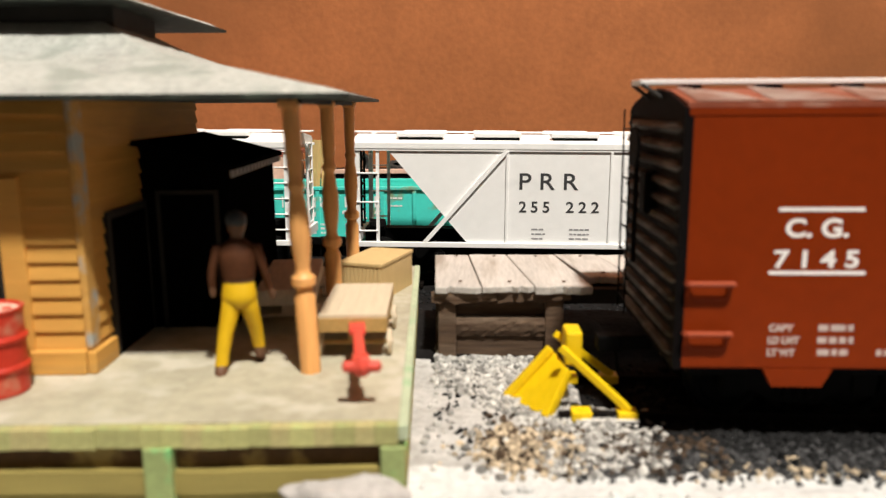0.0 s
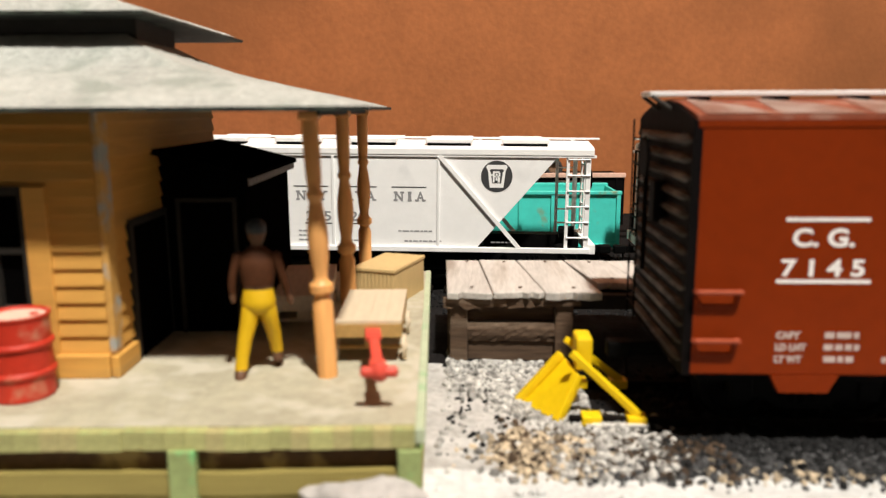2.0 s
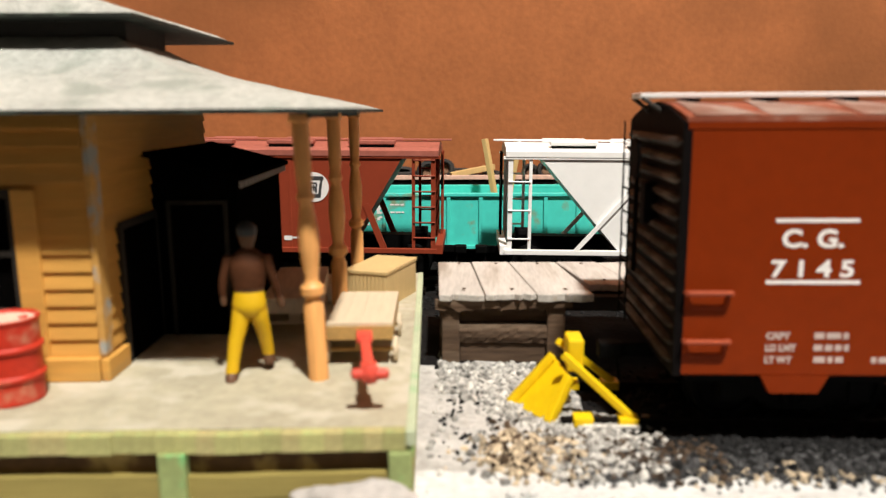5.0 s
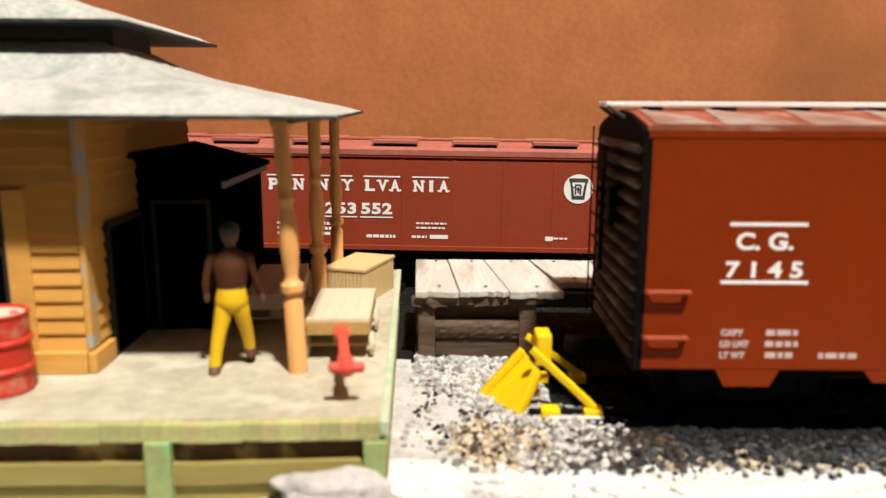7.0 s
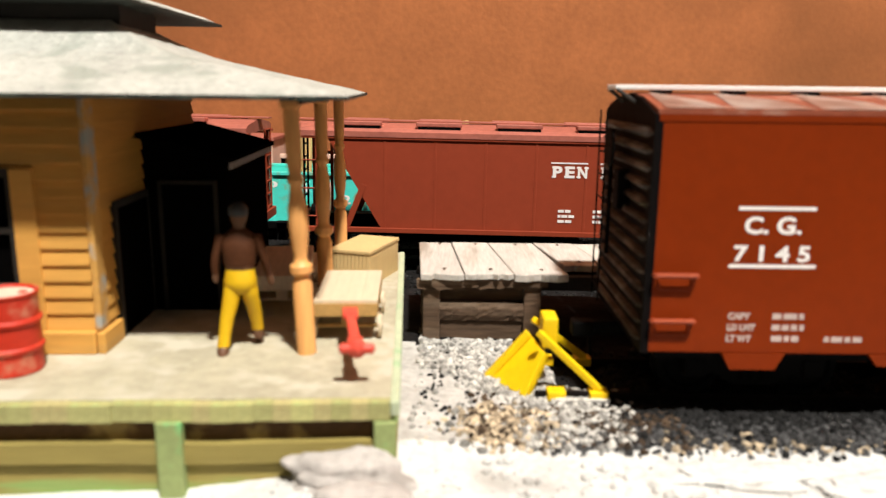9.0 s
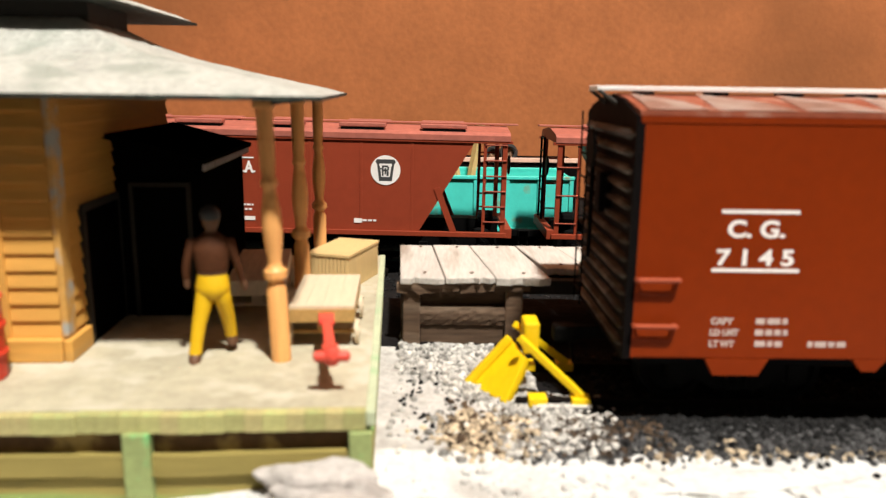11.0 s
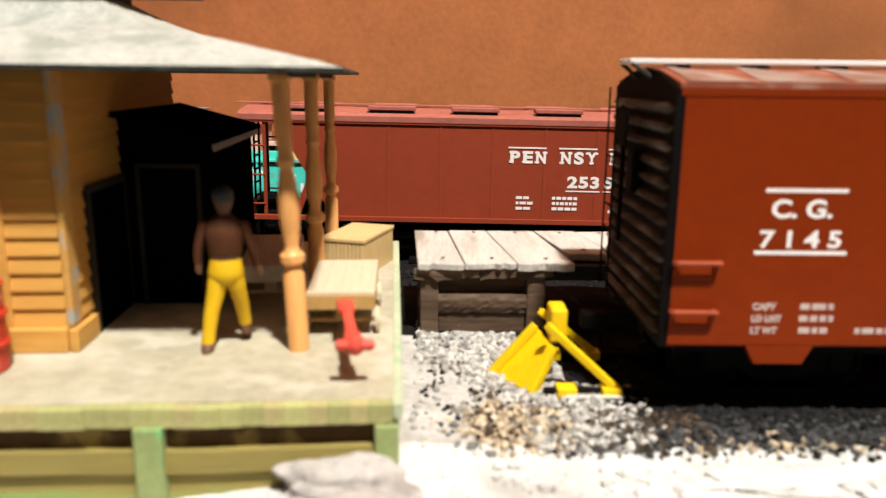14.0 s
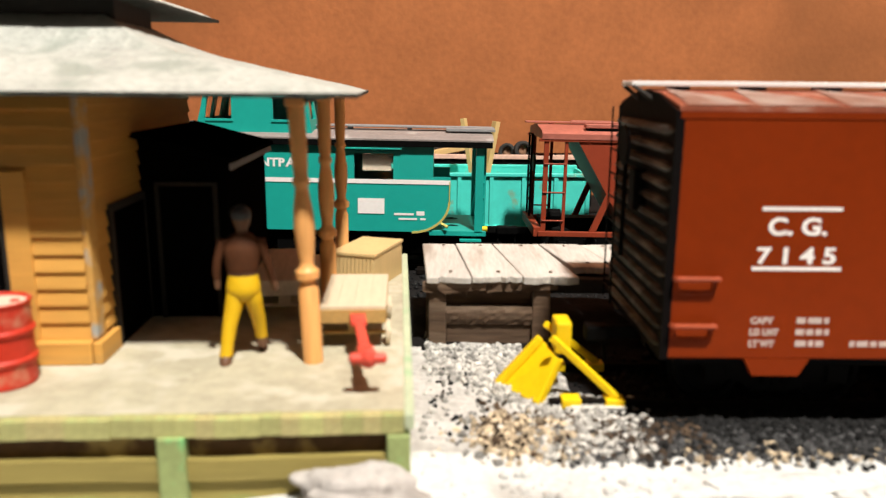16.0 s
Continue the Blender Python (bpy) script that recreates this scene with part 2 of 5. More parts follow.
def beam(bm, p0, p1, w, h, bevel=0.0):
    """A square bar from p0 to p1, w wide sideways and h high."""
    p0, p1 = Vector(p0), Vector(p1)
    d = (p1 - p0).normalized()
    side = d.cross(Vector((0, 0, 1)))
    side = side.normalized() if side.length > 1e-4 else Vector((1, 0, 0))
    up = side.cross(d)
    ends = []
    for p in (p0, p1):
        ends.append([bm.verts.new(p + side * a * w / 2 + up * b * h / 2) for a, b in ((-1, -1), (1, -1), (1, 1), (-1, 1))])
    a, b = ends
    fs = [bm.faces.new(a[::-1]), bm.faces.new(b)] + [bm.faces.new([a[i], a[(i + 1) % 4], b[(i + 1) % 4], b[i]]) for i in range(4)]
    bmesh.ops.recalc_face_normals(bm, faces=fs)
    if bevel:
        bmesh.ops.bevel(bm, geom=list({e for f in fs for e in f.edges}), offset=bevel, segments=2, affect="EDGES", profile=0.5)


def lathe(bm, profile, seg=20, centre=(0, 0, 0), axis="z", squash=1.0):
    """A turned shape from (radius, height) pairs."""
    def at(r, h, a):
        x, y = r * math.cos(a), r * math.sin(a) * squash
        p = {"z": (x, y, h), "x": (h, x, y), "y": (x, h, y)}[axis]
        return tuple(c + d for c, d in zip(p, centre))
    rings = [[bm.verts.new(at(r, h, 2 * math.pi * i / seg)) for i in range(seg)] for r, h in profile]
    fs = []
    for a, b in zip(rings, rings[1:]):
        fs += [bm.faces.new([a[i], a[(i + 1) % seg], b[(i + 1) % seg], b[i]]) for i in range(seg)]
    fs += [bm.faces.new(rings[0][::-1]), bm.faces.new(rings[-1])]
    bmesh.ops.recalc_face_normals(bm, faces=fs)


def made(name, bm, material, smooth=False):
    for v in bm.verts:
        v.co *= MM
    me = bpy.data.meshes.new(name)
    bm.to_mesh(me)
    bm.free()
    for m in material if isinstance(material, (list, tuple)) else [material]:
        me.materials.append(m)
    if smooth:
        me.polygons.foreach_set("use_smooth", [True] * len(me.polygons))
        me.set_sharp_from_angle(angle=radians(40))
    return me


def part(name, bm, material, parent, label="", smooth=False):
    ob = new(name, made(name, bm, material, smooth))
    ob.parent = parent
    return tagged(ob, label)


def again(name, mesh, parent, x=0, y=0, z=0, rx=0, ry=0, rz=0):
    """One more piece on a shared mesh."""
    ob = new(name, mesh)
    ob.parent = parent
    ob.matrix_basis = pose(x * MM, y * MM, z * MM, rx, ry, rz)
    return ob


def thing(name, x, y, z, rz=0, label="", category="", group="", kind=""):
    ob = new(name)
    ob.empty_display_size = 0.005
    ob.matrix_basis = pose(x * MM, y * MM, z * MM, 0, 0, rz)
    return tagged(ob, label, category, group, kind)


def solid(name, bm, material, label="", category="", group="", kind="", at=(0, 0, 0, 0), smooth=False):
    ob = new(name, made(name, bm, material, smooth))
    ob.matrix_basis = pose(at[0] * MM, at[1] * MM, at[2] * MM, 0, 0, at[3])
    return tagged(ob, label, category, group, kind)


def B():
    return bmesh.new()


def lettering(name, text, height, x, y, z, parent, material, width=None, label="", bold=0.0, align="LEFT", spread=1.0):
    """Raised lettering on a side that faces -y; x is its left end (or its middle), z its foot."""
    cu = bpy.data.curves.new(name, "FONT")
    cu.space_character = spread
    cu.body, cu.size, cu.extrude, cu.offset, cu.align_x = text, height * MM / 0.7, 0.02 * MM, bold * MM, align
    tmp = bpy.data.objects.new(name, cu)
    scene.collection.objects.link(tmp)
    bpy.context.view_layer.update()
    me = bpy.data.meshes.new_from_object(tmp.evaluated_get(bpy.context.evaluated_depsgraph_get()))
    bpy.data.objects.remove(tmp)
    me.materials.clear()
    me.materials.append(material)
    xs = [v.co.x for v in me.vertices]
    k = width * MM / (max(xs) - min(xs)) if width else 1.0
    lo = min(xs) if align == "LEFT" else 0.0
    for v in me.vertices:
        v.co.x = (v.co.x - lo) * k
    ob = new(name, me)
    ob.parent = parent
    ob.matrix_basis = pose(x * MM, y * MM, z * MM, 90, 0, 0)
    return tagged(ob, label)


SERIFS = {"P": ((0.13,), (0.13,)), "E": ((0.13,), (0.13,)), "N": ((0.1,), (0.1, 0.9)), "Y": ((0.5,), (0.1, 0.9)), "L": ((0.13,), (0.13,)),
          "V": ((), (0.1, 0.9)), "A": ((0.08, 0.92), ()), "I": ((0.5,), (0.5,)), "S": ((), ())}


def slab_word(name, word, high, x, y, z, parent, material, width, label="", bold=0.1):
    """A word in heavy slab letters: each letter on its own cell, with foot and head serifs."""
    cell = width / len(word)
    for i, ch in enumerate(word):
        w = cell * (0.30 if ch == "I" else 0.76)
        xa = x + i * cell + (cell - w) / 2
        lettering(name, ch, high, xa, y, z, parent, material, w, label, bold)
        foot, head = SERIFS[ch]
        sw = cell * 0.36
        bars("serif", [(xa + w * f - sw / 2, z - 0.05 + (0 if lo else high - 0.5), sw, 0.55) for lo, row in ((1, foot), (0, head)) for f in row], y, parent, material) if foot or head else None


def words(x, z, width, high, seed):
    """Small writing that cannot be read, as a row of word-long bars."""
    rng = random.Random(seed)
    rows, a = [], x
    while a < x + width - 0.3:
        w = min(rng.uniform(0.7, 2.2), x + width - a)
        rows.append((a, z, w, high))
        a += w + 0.35
    return rows


def bars(name, rows, y, parent, material, label=""):
    """Small writing that cannot be read: plain bars (x, z, width, height)."""
    bm = B()
    for x, z, w, h in rows:
        box(bm, x, y - 0.03, z, x + w, y + 0.05, z + h)
    return part(name, bm, material, parent, label)


# ---- the room ----
def room():
    bm = B()
    box(bm, -1250, 430, -1000, 1250, 500, 1420)
    solid("wall_north", bm, M_WALL, "brown painted wall behind the model railway", "wall", kind="structure")
    for name, b in (("wall_south", (-1250, -2000, -1000, 1250, -1930, 1420)), ("wall_east", (1250, -2000, -1000, 1320, 500, 1420)), ("wall_west", (-1320, -2000, -1000, -1250, 500, 1420))):
        bm = B()
        box(bm, *b)
        solid(name, bm, M_ROOM, "plain painted room wall", "wall", kind="structure")
    bm = B()
    box(bm, -1320, -2000, -1050, 1320, 500, -1000)
    solid("floor", bm, M_FLOORING, "brown wooden room floor", "floor", kind="structure")
    bm = B()
    box(bm, -1320, -2000, 1420, 1320, 500, 1470)
    solid("ceiling", bm, M_ROOM, "plain painted room ceiling", "ceiling", kind="structure")
    for lx, ly, lz, watts, bulb in LAMPS:
        lamp = thing("ceiling_lamp", lx * 1000, ly * 1000, 1420, 0, "warm bare bulb in a ceiling socket", "lamp")
        bm = B()
        lathe(bm, [(45, 0), (45, -6), (20, -10), (16, -14)], 24)
        part("socket", bm, M_BOARD, lamp, smooth=True)


def height(x, y):
    """The scenery's surface: a plaster yard that drops to the main line's bed behind the dock."""
    k = min(1.0, max(0.0, (y - 172) / 30))
    k = k * k * (3 - 2 * k)
    z = -1.6 * (1 - k) - 11.0 * k
    f = min(1.0, max(0.0, (86 - y) / 16))
    z += f * (1.6 + 1.3 * noise.noise((x * 0.055, y * 0.07, 3.1)))
    z -= 5.0 * f * min(1.0, max(0.0, (-16 - x) / 16))
    z += 0.55 * noise.noise((x * 0.11, y * 0.11, 0)) + 0.22 * noise.noise((x * 0.45, y * 0.45, 5))
    if 26 < x < 190 and 103 < y < 130:
        z -= 0.5
    return z


def scenery():
    xs = [-1240, -800, -600, -420, -300, -220, -160, -120] + [-100 + 2 * i for i in range(106)] + [125, 160, 220, 300, 420, 600, 800, 1240]
    ys = [56 + 2 * i for i in range(78)] + [220, 240, 270, 310, 360, 400, 430]
    bm = B()
    grid = [[bm.verts.new((x, y, height(x, y))) for x in xs] for y in ys]
    for a, b in zip(grid, grid[1:]):
        for i in range(len(xs) - 1):
            bm.faces.new([a[i], a[i + 1], b[i + 1], b[i]])
    for f in bm.faces:
        c = f.calc_center_median()
        # cinder black also paints the darkness at the dock (x > 22, y > 113)
        f.material_index = 1 if c.y > 137 + 5 * noise.noise((c.x * 0.08, 1, 0)) or (c.x > 33 and c.y > 95.5 + 2 * noise.noise((c.x * 0.2, 4, 0))) or (c.x > 22 and c.y > 113) else 2 if c.y > 92 + 4 * noise.noise((c.x * 0.12, 7, 0)) else 0
    solid("ground", bm, [M_GROUND, M_BED, M_GREYGROUND], "white plaster yard and black cinder track beds of the layout, with painted shade by the dock", "ground", kind="structure", smooth=True)
    bm = B()
    box(bm, -1245, 56, -60, 1245, 429, -16)
    solid("layout_board", bm, M_STRINGER, "wooden board that carries the layout", "table", kind="structure")
    bm = B()
    for x in (-1150, 0, 1150):
        for y in (90, 390):
            box(bm, x - 25, y - 25, -1000, x + 25, y + 25, -60)
    solid("layout_legs", bm, M_STRINGER, "wooden legs under the layout board", "table", kind="structure")


def stones(name, count, material, region, lo, hi, label, seed):
    """Loose stones, each a jittered twenty-sided lump, lying on the ground."""
    rng = random.Random(seed)
    g = (1 + 5 ** 0.5) / 2
    base = [Vector(p).normalized() for p in ((-1, g, 0), (1, g, 0), (-1, -g, 0), (1, -g, 0), (0, -1, g), (0, 1, g), (0, -1, -g), (0, 1, -g), (g, 0, -1), (g, 0, 1), (-g, 0, -1), (-g, 0, 1))]
    tri = ((0, 11, 5), (0, 5, 1), (0, 1, 7), (0, 7, 10), (0, 10, 11), (1, 5, 9), (5, 11, 4), (11, 10, 2), (10, 7, 6), (7, 1, 8),
           (3, 9, 4), (3, 4, 2), (3, 2, 6), (3, 6, 8), (3, 8, 9), (4, 9, 5), (2, 4, 11), (6, 2, 10), (8, 6, 7), (9, 8, 1))
    verts, faces = [], []
    for _ in range(count):
        x, y = region(rng)
        r = lo + (hi - lo) * rng.random() ** 2
        z = height(x, y) + r * rng.uniform(0.0, 0.5)
        sx, sy, sz = (r * rng.uniform(0.7, 1.2) for _ in range(3))
        n = len(verts)
        turn = Euler((rng.random() * 6, rng.random() * 6, rng.random() * 6)).to_matrix()
        for p in base:
            q = turn @ Vector((p.x * sx, p.y * sy, p.z * sz)) * rng.uniform(0.8, 1.2)
            verts.append(((x + q.x) * MM, (y + q.y) * MM, (z + q.z) * MM))
        faces += [(a + n, b + n, c + n) for a, b, c in tri]
    me = bpy.data.meshes.new(name)
    me.from_pydata(verts, [], faces)
    me.materials.append(material)
    tagged(new(name, me), label, "gravel", kind="stuff")


def yard_stones():
    def yard(rng):
        while True:
            x, y = rng.uniform(-3, 78), rng.uniform(88, 150)
            if x - 12 > (y - 135) * 1.2 or y < 138 or x < -2:
                if x > 30 + rng.gauss(0, 2.5) - (y < 98) * (98 - y) * 0.2 or x > 22 and y > 113 or x > 16 and y > 124 or x < 14 and y < 120 - x and rng.random() < 0.92:
                    continue
                clump = 0.5 + 0.75 * noise.noise((x * 0.16, y * 0.13, 11.0)) + 0.35 * noise.noise((x * 0.5, y * 0.45, 4.0)) + 0.012 * (x - 12)
                if rng.random() < min(1.0, (y - 87) / 10) * max(0.04, clump) ** 1.6:
                    return x, y
    stones("ballast", 5200, M_STONE, yard, 0.22, 0.85, "loose grey and white ballast stones round the siding", 1)
    stones("grey_ballast", 4200, M_GREY_STONE, lambda r: (r.uniform(18, 110), r.gauss(94.8, 2.6)), 0.25, 0.7, "mixed grey stones along the siding", 9)
    stones("dark_ballast", 7000, M_DARK_STONE, lambda r: (33 - abs(r.gauss(0, 3)) + 79 * r.random() ** 1.15, 108 - abs(r.gauss(0, 6.5))), 0.25, 0.75, "dark cinders along the siding", 2)
    stones("brown_gravel", 1500, M_BROWN_STONE, lambda r: (r.uniform(6, 40), r.gauss(98.5, 3.4)), 0.25, 0.8, "dark brown stones mixed into the ballast", 13)
    stones("tan_gravel", 900, M_TAN_STONE, lambda r: (r.gauss(12.5, 4.0), r.gauss(97.5, 3.2)), 0.3, 0.85, "tan gravel spilt beside the siding", 3)
    # black stones added as the shadowed gaps between ballast stones
    stones("shade_chips", 400, M_DARK_STONE, lambda r: (r.uniform(-2, 38), r.uniform(94, 138)), 0.22, 0.6, "black chips standing in for shadowed gaps in the ballast", 17)
    stones("siding_bed", 2600, M_DARK_STONE, lambda r: (r.uniform(30, 180), r.uniform(101, 132)), 0.4, 1.0, "black cinder bed under the boxcar", 4)
    stones("line_ballast", 3000, M_DARK_STONE, lambda r: (r.uniform(-95, 110), r.uniform(196, 300)), 0.4, 1.1, "dark ballast of the main lines", 5)
    stones("beige_crumbs", 260, M_TAN_STONE, lambda r: (r.uniform(34, 100), r.gauss(91.5, 1.3)), 0.25, 0.7, "beige crumbs along the edge of the plaster", 15)
    stones("edge_rubble", 500, M_GROUND, lambda r: (r.uniform(-20, 90), r.gauss(74, 6)), 0.3, 0.8, "white plaster crumbs", 6)


def rock(name, x, y, z, sx, sy, sz, seed, material, label):
    bm = B()
    bmesh.ops.create_icosphere(bm, subdivisions=4, radius=1)
    for v in bm.verts:
        k = 1 + 0.42 * noise.noise(v.co * 1.2 + Vector((seed, 0, 0))) + 0.12 * noise.noise(v.co * 4 + Vector((0, seed, 0))) + 0.05 * noise.noise(v.co * 13 + Vector((0, 0, seed))) + 0.05 * math.sin(v.co.z * 11 + 2 * v.co.x)
        v.co = Vector((v.co.x * sx, v.co.y * sy, v.co.z * sz)) * k
    solid(name, bm, material, label, "rock", at=(x, y, z, 0), smooth=True)


# ---- track ----
def track(name, y, z, x0, x1, label, tilt=0.0, clean=0.0):
    t = thing(name, 0, y, z, 0, label, "track", kind="structure")
    t.matrix_basis = pose(0, y * MM, z * MM, 0, tilt, 0)
    for side in (-8.25, 8.25):
        bm = B()
        box(bm, x0, side - 0.45, -0.7, x1, side + 0.45, 0)
        box(bm, x0, side - 0.2, -1.7, x1, side + 0.2, -0.7)
        box(bm, x0, side - 0.9, -2.1, x1, side + 0.9, -1.7)
        part("rail", bm, M_RUSTRAIL, t)
        if clean and side < 0:
            bm = B()
            box(bm, x0 + 3.5, side - 2.2, -1.0, x0 + clean, side - 1.5, -0.55, 0.08)
            part("rail_joiner", bm, M_RAILTOP, t, "metal strip along the rail end with its shine painted pale")
    bm = B()
    box(bm, -1.3, -15, -3.6, 1.3, 15, -2.1, 0.15)
    me = made("tie", bm, M_TIE)
    n = int((x1 - x0 - 4) / 6.4)
    for i in range(n):
        again("tie", me, t, x0 + 3 + i * 6.4)


# ---- rolling stock ----
TRUCK_MESHES = {}


def wheel_mesh():
    if "wheel" not in TRUCK_MESHES:
        bm = B()
        for s in (-1, 1):
            lathe(bm, [(1.0, 6.2 * s), (5.2, 6.4 * s), (6.1, 7.0 * s), (6.1, 7.4 * s), (5.5, 7.7 * s), (5.3, 9.6 * s), (4.4, 9.7 * s), (4.0, 9.1 * s), (1.6, 9.1 * s), (1.2, 9.6 * s)], 20, axis="y")
        rod(bm, (0, -12.2, 0), (0, 12.2, 0), 0.9)
        TRUCK_MESHES["wheel"] = made("wheelset", bm, M_BLACK, True)
        bm = B()
        for s in (-1, 1):
            y0, y1 = (10.6, 12.4) if s > 0 else (-12.4, -10.6)
            prism(bm, [(-11.5, 1.3), (-9.6, 3.3), (-4, 4.4), (4, 4.4), (9.6, 3.3), (11.5, 1.3), (9.0, -1.3), (6.5, -0.6), (3.4, -2.6), (-3.4, -2.6), (-6.5, -0.6), (-9.0, -1.3)], y0, y1)
            for x in (-9.6, 9.6):
                box(bm, x - 1.7, min(y0, y1) - 0.5, -1.4, x + 1.7, max(y0, y1) + 0.5, 2.0, 0.3)
            for x in (-1.6, 0, 1.6):
                rod(bm, (x, (y0 + y1) / 2 + s * 0.8, -1.6), (x, (y0 + y1) / 2 + s * 0.8, 2.8), 0.7, seg=8)
        box(bm, -3, -11, 0.3, 3, 11, 3.4, 0.3)
        TRUCK_MESHES["frame"] = made("truck_frame", bm, M_BLACK)
    return TRUCK_MESHES


SPIN = []


def trucks(car, xs, floor):
    """Two four-wheel trucks under a car whose rails lie at its z = 0."""
    ms = wheel_mesh()
    for x in xs:
        f = again("truck", ms["frame"], car, x, 0, 6.0)
        for dx in (-9.6, 9.6):
            w = again("wheelset", ms["wheel"], f, dx, 0, 0)
            SPIN.append((w, car))
        bm = B()
        rod(bm, (x, 0, 9.2), (x, 0, floor), 3.0)
        part("bolster", bm, M_BLACK, car)


def coupler(car, x, d, z=9.0):
    bm = B()
    box(bm, min(x, x + d * 7), -0.9, z - 1.2, max(x, x + d * 7), 0.9, z + 1.2, 0.25)
    box(bm, min(x + d * 5.2, x + d * 9.2), -1.9, z - 1.4, max(x + d * 5.2, x + d * 9.2), 1.3, z + 1.4, 0.4)
    rod(bm, (x + d * 6, -0.4, z - 1), (x + d * 5.6, -1.0, z - 5), 0.3)
    part("coupler", bm, M_BLACK, car)


def grab(bm, x0, x1, y, z, out=1.2, r=0.28, drop=0.0):
    rod(bm, (x0, y - out, z), (x1, y - out, z), r, seg=8)
    for x in (x0, x1):
        rod(bm, (x, y + 0.2, z - drop), (x, y - out, z), r, seg=8)


def boxcar():
    W, L = 17.5, 140
    car = thing("boxcar", 34, 116.3, 0, 0, "oxide red steel boxcar with white lettering standing on the siding", "freight car")
    bm = B()
    box(bm, -0.3, -W, 10.5, L, W, 47.6, 0.3)
    part("body", bm, M_BOXCAR, car)
    # side details: sill tabs, edge plate, panel seams
    bm = B()
    prism(bm, [(11.6, 10.6), (13.0, 7.9), (20.0, 7.9), (21.4, 10.6)], -W - 0.1, -W + 1.2)
    prism(bm, [(34.5, 10.6), (36.0, 8.7), (38.2, 8.7), (39.7, 10.6)], -W - 0.1, -W + 1.2)
    prism(bm, [(50, 10.6), (51.5, 8.0), (89, 8.0), (90.5, 10.6)], -W - 0.1, -W + 1.2)
    part("side_sill", bm, M_BOXCAR, car)
    bm = B()
    box(bm, -0.6, -W - 0.12, 46.2, L, -W + 1, 48.0, 0.1)
    part("top_chord", bm, M_BOXCAR, car)
    bm = B()
    prism(bm, [(-W - 0.15, 47.3), (-W - 0.15, 48.0), (-8, 49.7), (0, 50.3), (8, 49.7), (W + 0.15, 48.0), (W + 0.15, 47.3)], -0.8, L, axis="x")
    part("roof", bm, M_CARROOF, car)
    for i in range(11):
        x = 10.4 + i * 12.7 - 12.7
        for s in (-1, 1):
            bm = B()
            f = bm.faces.new([bm.verts.new(p) for p in ((max(x, 0.4), s * (W + 0.1), 48.2), (x + 11.9, s * (W + 0.1), 48.2), (x + 9.4, s * 11.5, 49.25), (max(x + 0.6, 0.6), s * 5.0, 50.4))])
            bmesh.ops.solidify(bm, geom=[f], thickness=0.35)
            part("roof_panel", bm, M_BOXROOF, car, "dusty pink raised roof panel")
    for y0 in (-3.3, -1.05, 1.2):
        bm = B()
        box(bm, -4.3, y0, 50.7, L + 4.3, y0 + 2.1, 51.5, 0.12)
        part("running_board", bm, M_BOARD, car, "light grey running board")
    for i in range(12):
        bm = B()
        box(bm, 3 + i * 12.1, -3.2, 49.6, 5 + i * 12.1, 3.2, 50.7)
        part("board_bracket", bm, M_BLACK, car)
    for s in (-1, 1):
        bm = B()
        rod(bm, (-4.0, s * 3, 50.8), (0.4, s * 5, 47.6), 0.35)
        part("end_bracket", bm, M_RIB, car)
    # ribbed end: plate blackened as the unlit side, tapering ribs paler as if lit
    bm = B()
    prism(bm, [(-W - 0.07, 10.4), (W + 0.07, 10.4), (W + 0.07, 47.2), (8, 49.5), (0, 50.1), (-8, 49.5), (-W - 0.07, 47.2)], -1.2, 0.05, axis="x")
    part("end_plate", bm, M_BOXEND, car, "end plate coloured black for its unlit side")
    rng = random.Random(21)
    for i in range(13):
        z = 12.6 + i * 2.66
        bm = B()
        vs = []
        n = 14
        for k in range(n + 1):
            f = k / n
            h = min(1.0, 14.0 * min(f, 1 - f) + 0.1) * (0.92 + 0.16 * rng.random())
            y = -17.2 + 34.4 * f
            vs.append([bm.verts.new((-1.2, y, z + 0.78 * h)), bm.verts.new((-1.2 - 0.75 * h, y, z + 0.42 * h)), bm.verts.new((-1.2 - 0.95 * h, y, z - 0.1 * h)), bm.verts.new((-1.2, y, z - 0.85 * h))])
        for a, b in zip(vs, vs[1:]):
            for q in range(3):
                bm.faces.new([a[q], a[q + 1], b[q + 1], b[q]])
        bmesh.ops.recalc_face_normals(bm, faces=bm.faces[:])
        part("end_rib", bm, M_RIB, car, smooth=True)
    bm = B()
    for y in (10.5, 16.3):
        beam(bm, (-2.6, y, 11), (-2.6, y, 47), 0.28, 0.28)
    for i in range(8):
        beam(bm, (-2.6, 10.5, 13.5 + i * 4.3), (-2.6, 16.3, 13.5 + i * 4.3), 0.26, 0.26)
    part("end_ladder", bm, M_BLACK, car, "thin black end ladder")
    bm = B()
    box(bm, -3.2, -4, 31, -1.2, -0.5, 37.5, 0.2)
    rod(bm, (-3.1, 2.5, 22), (-3.1, 2.5, 44), 0.4)
    lathe(bm, [(3.2, -3.8), (3.5, -3.5), (3.2, -3.2)], 16, (0, 2.5, 41), axis="x")
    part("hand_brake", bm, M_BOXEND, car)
    for z in (23.2, 16.0):
        bm = B()
        grab(bm, 0.2, 6.4, -W, z, 1.3, 0.38, 0.3)
        part("grab_iron", bm, M_GRAB, car)
        bm = B()
        grab(bm, 1.2, 5.6, -W, z - 2.3, 0.1, 0.33)
        for x in (0.8, 6.0):
            rod(bm, (x, -W - 0.1, z), (x, -W - 0.1, z - 1.8), 0.3, seg=8)
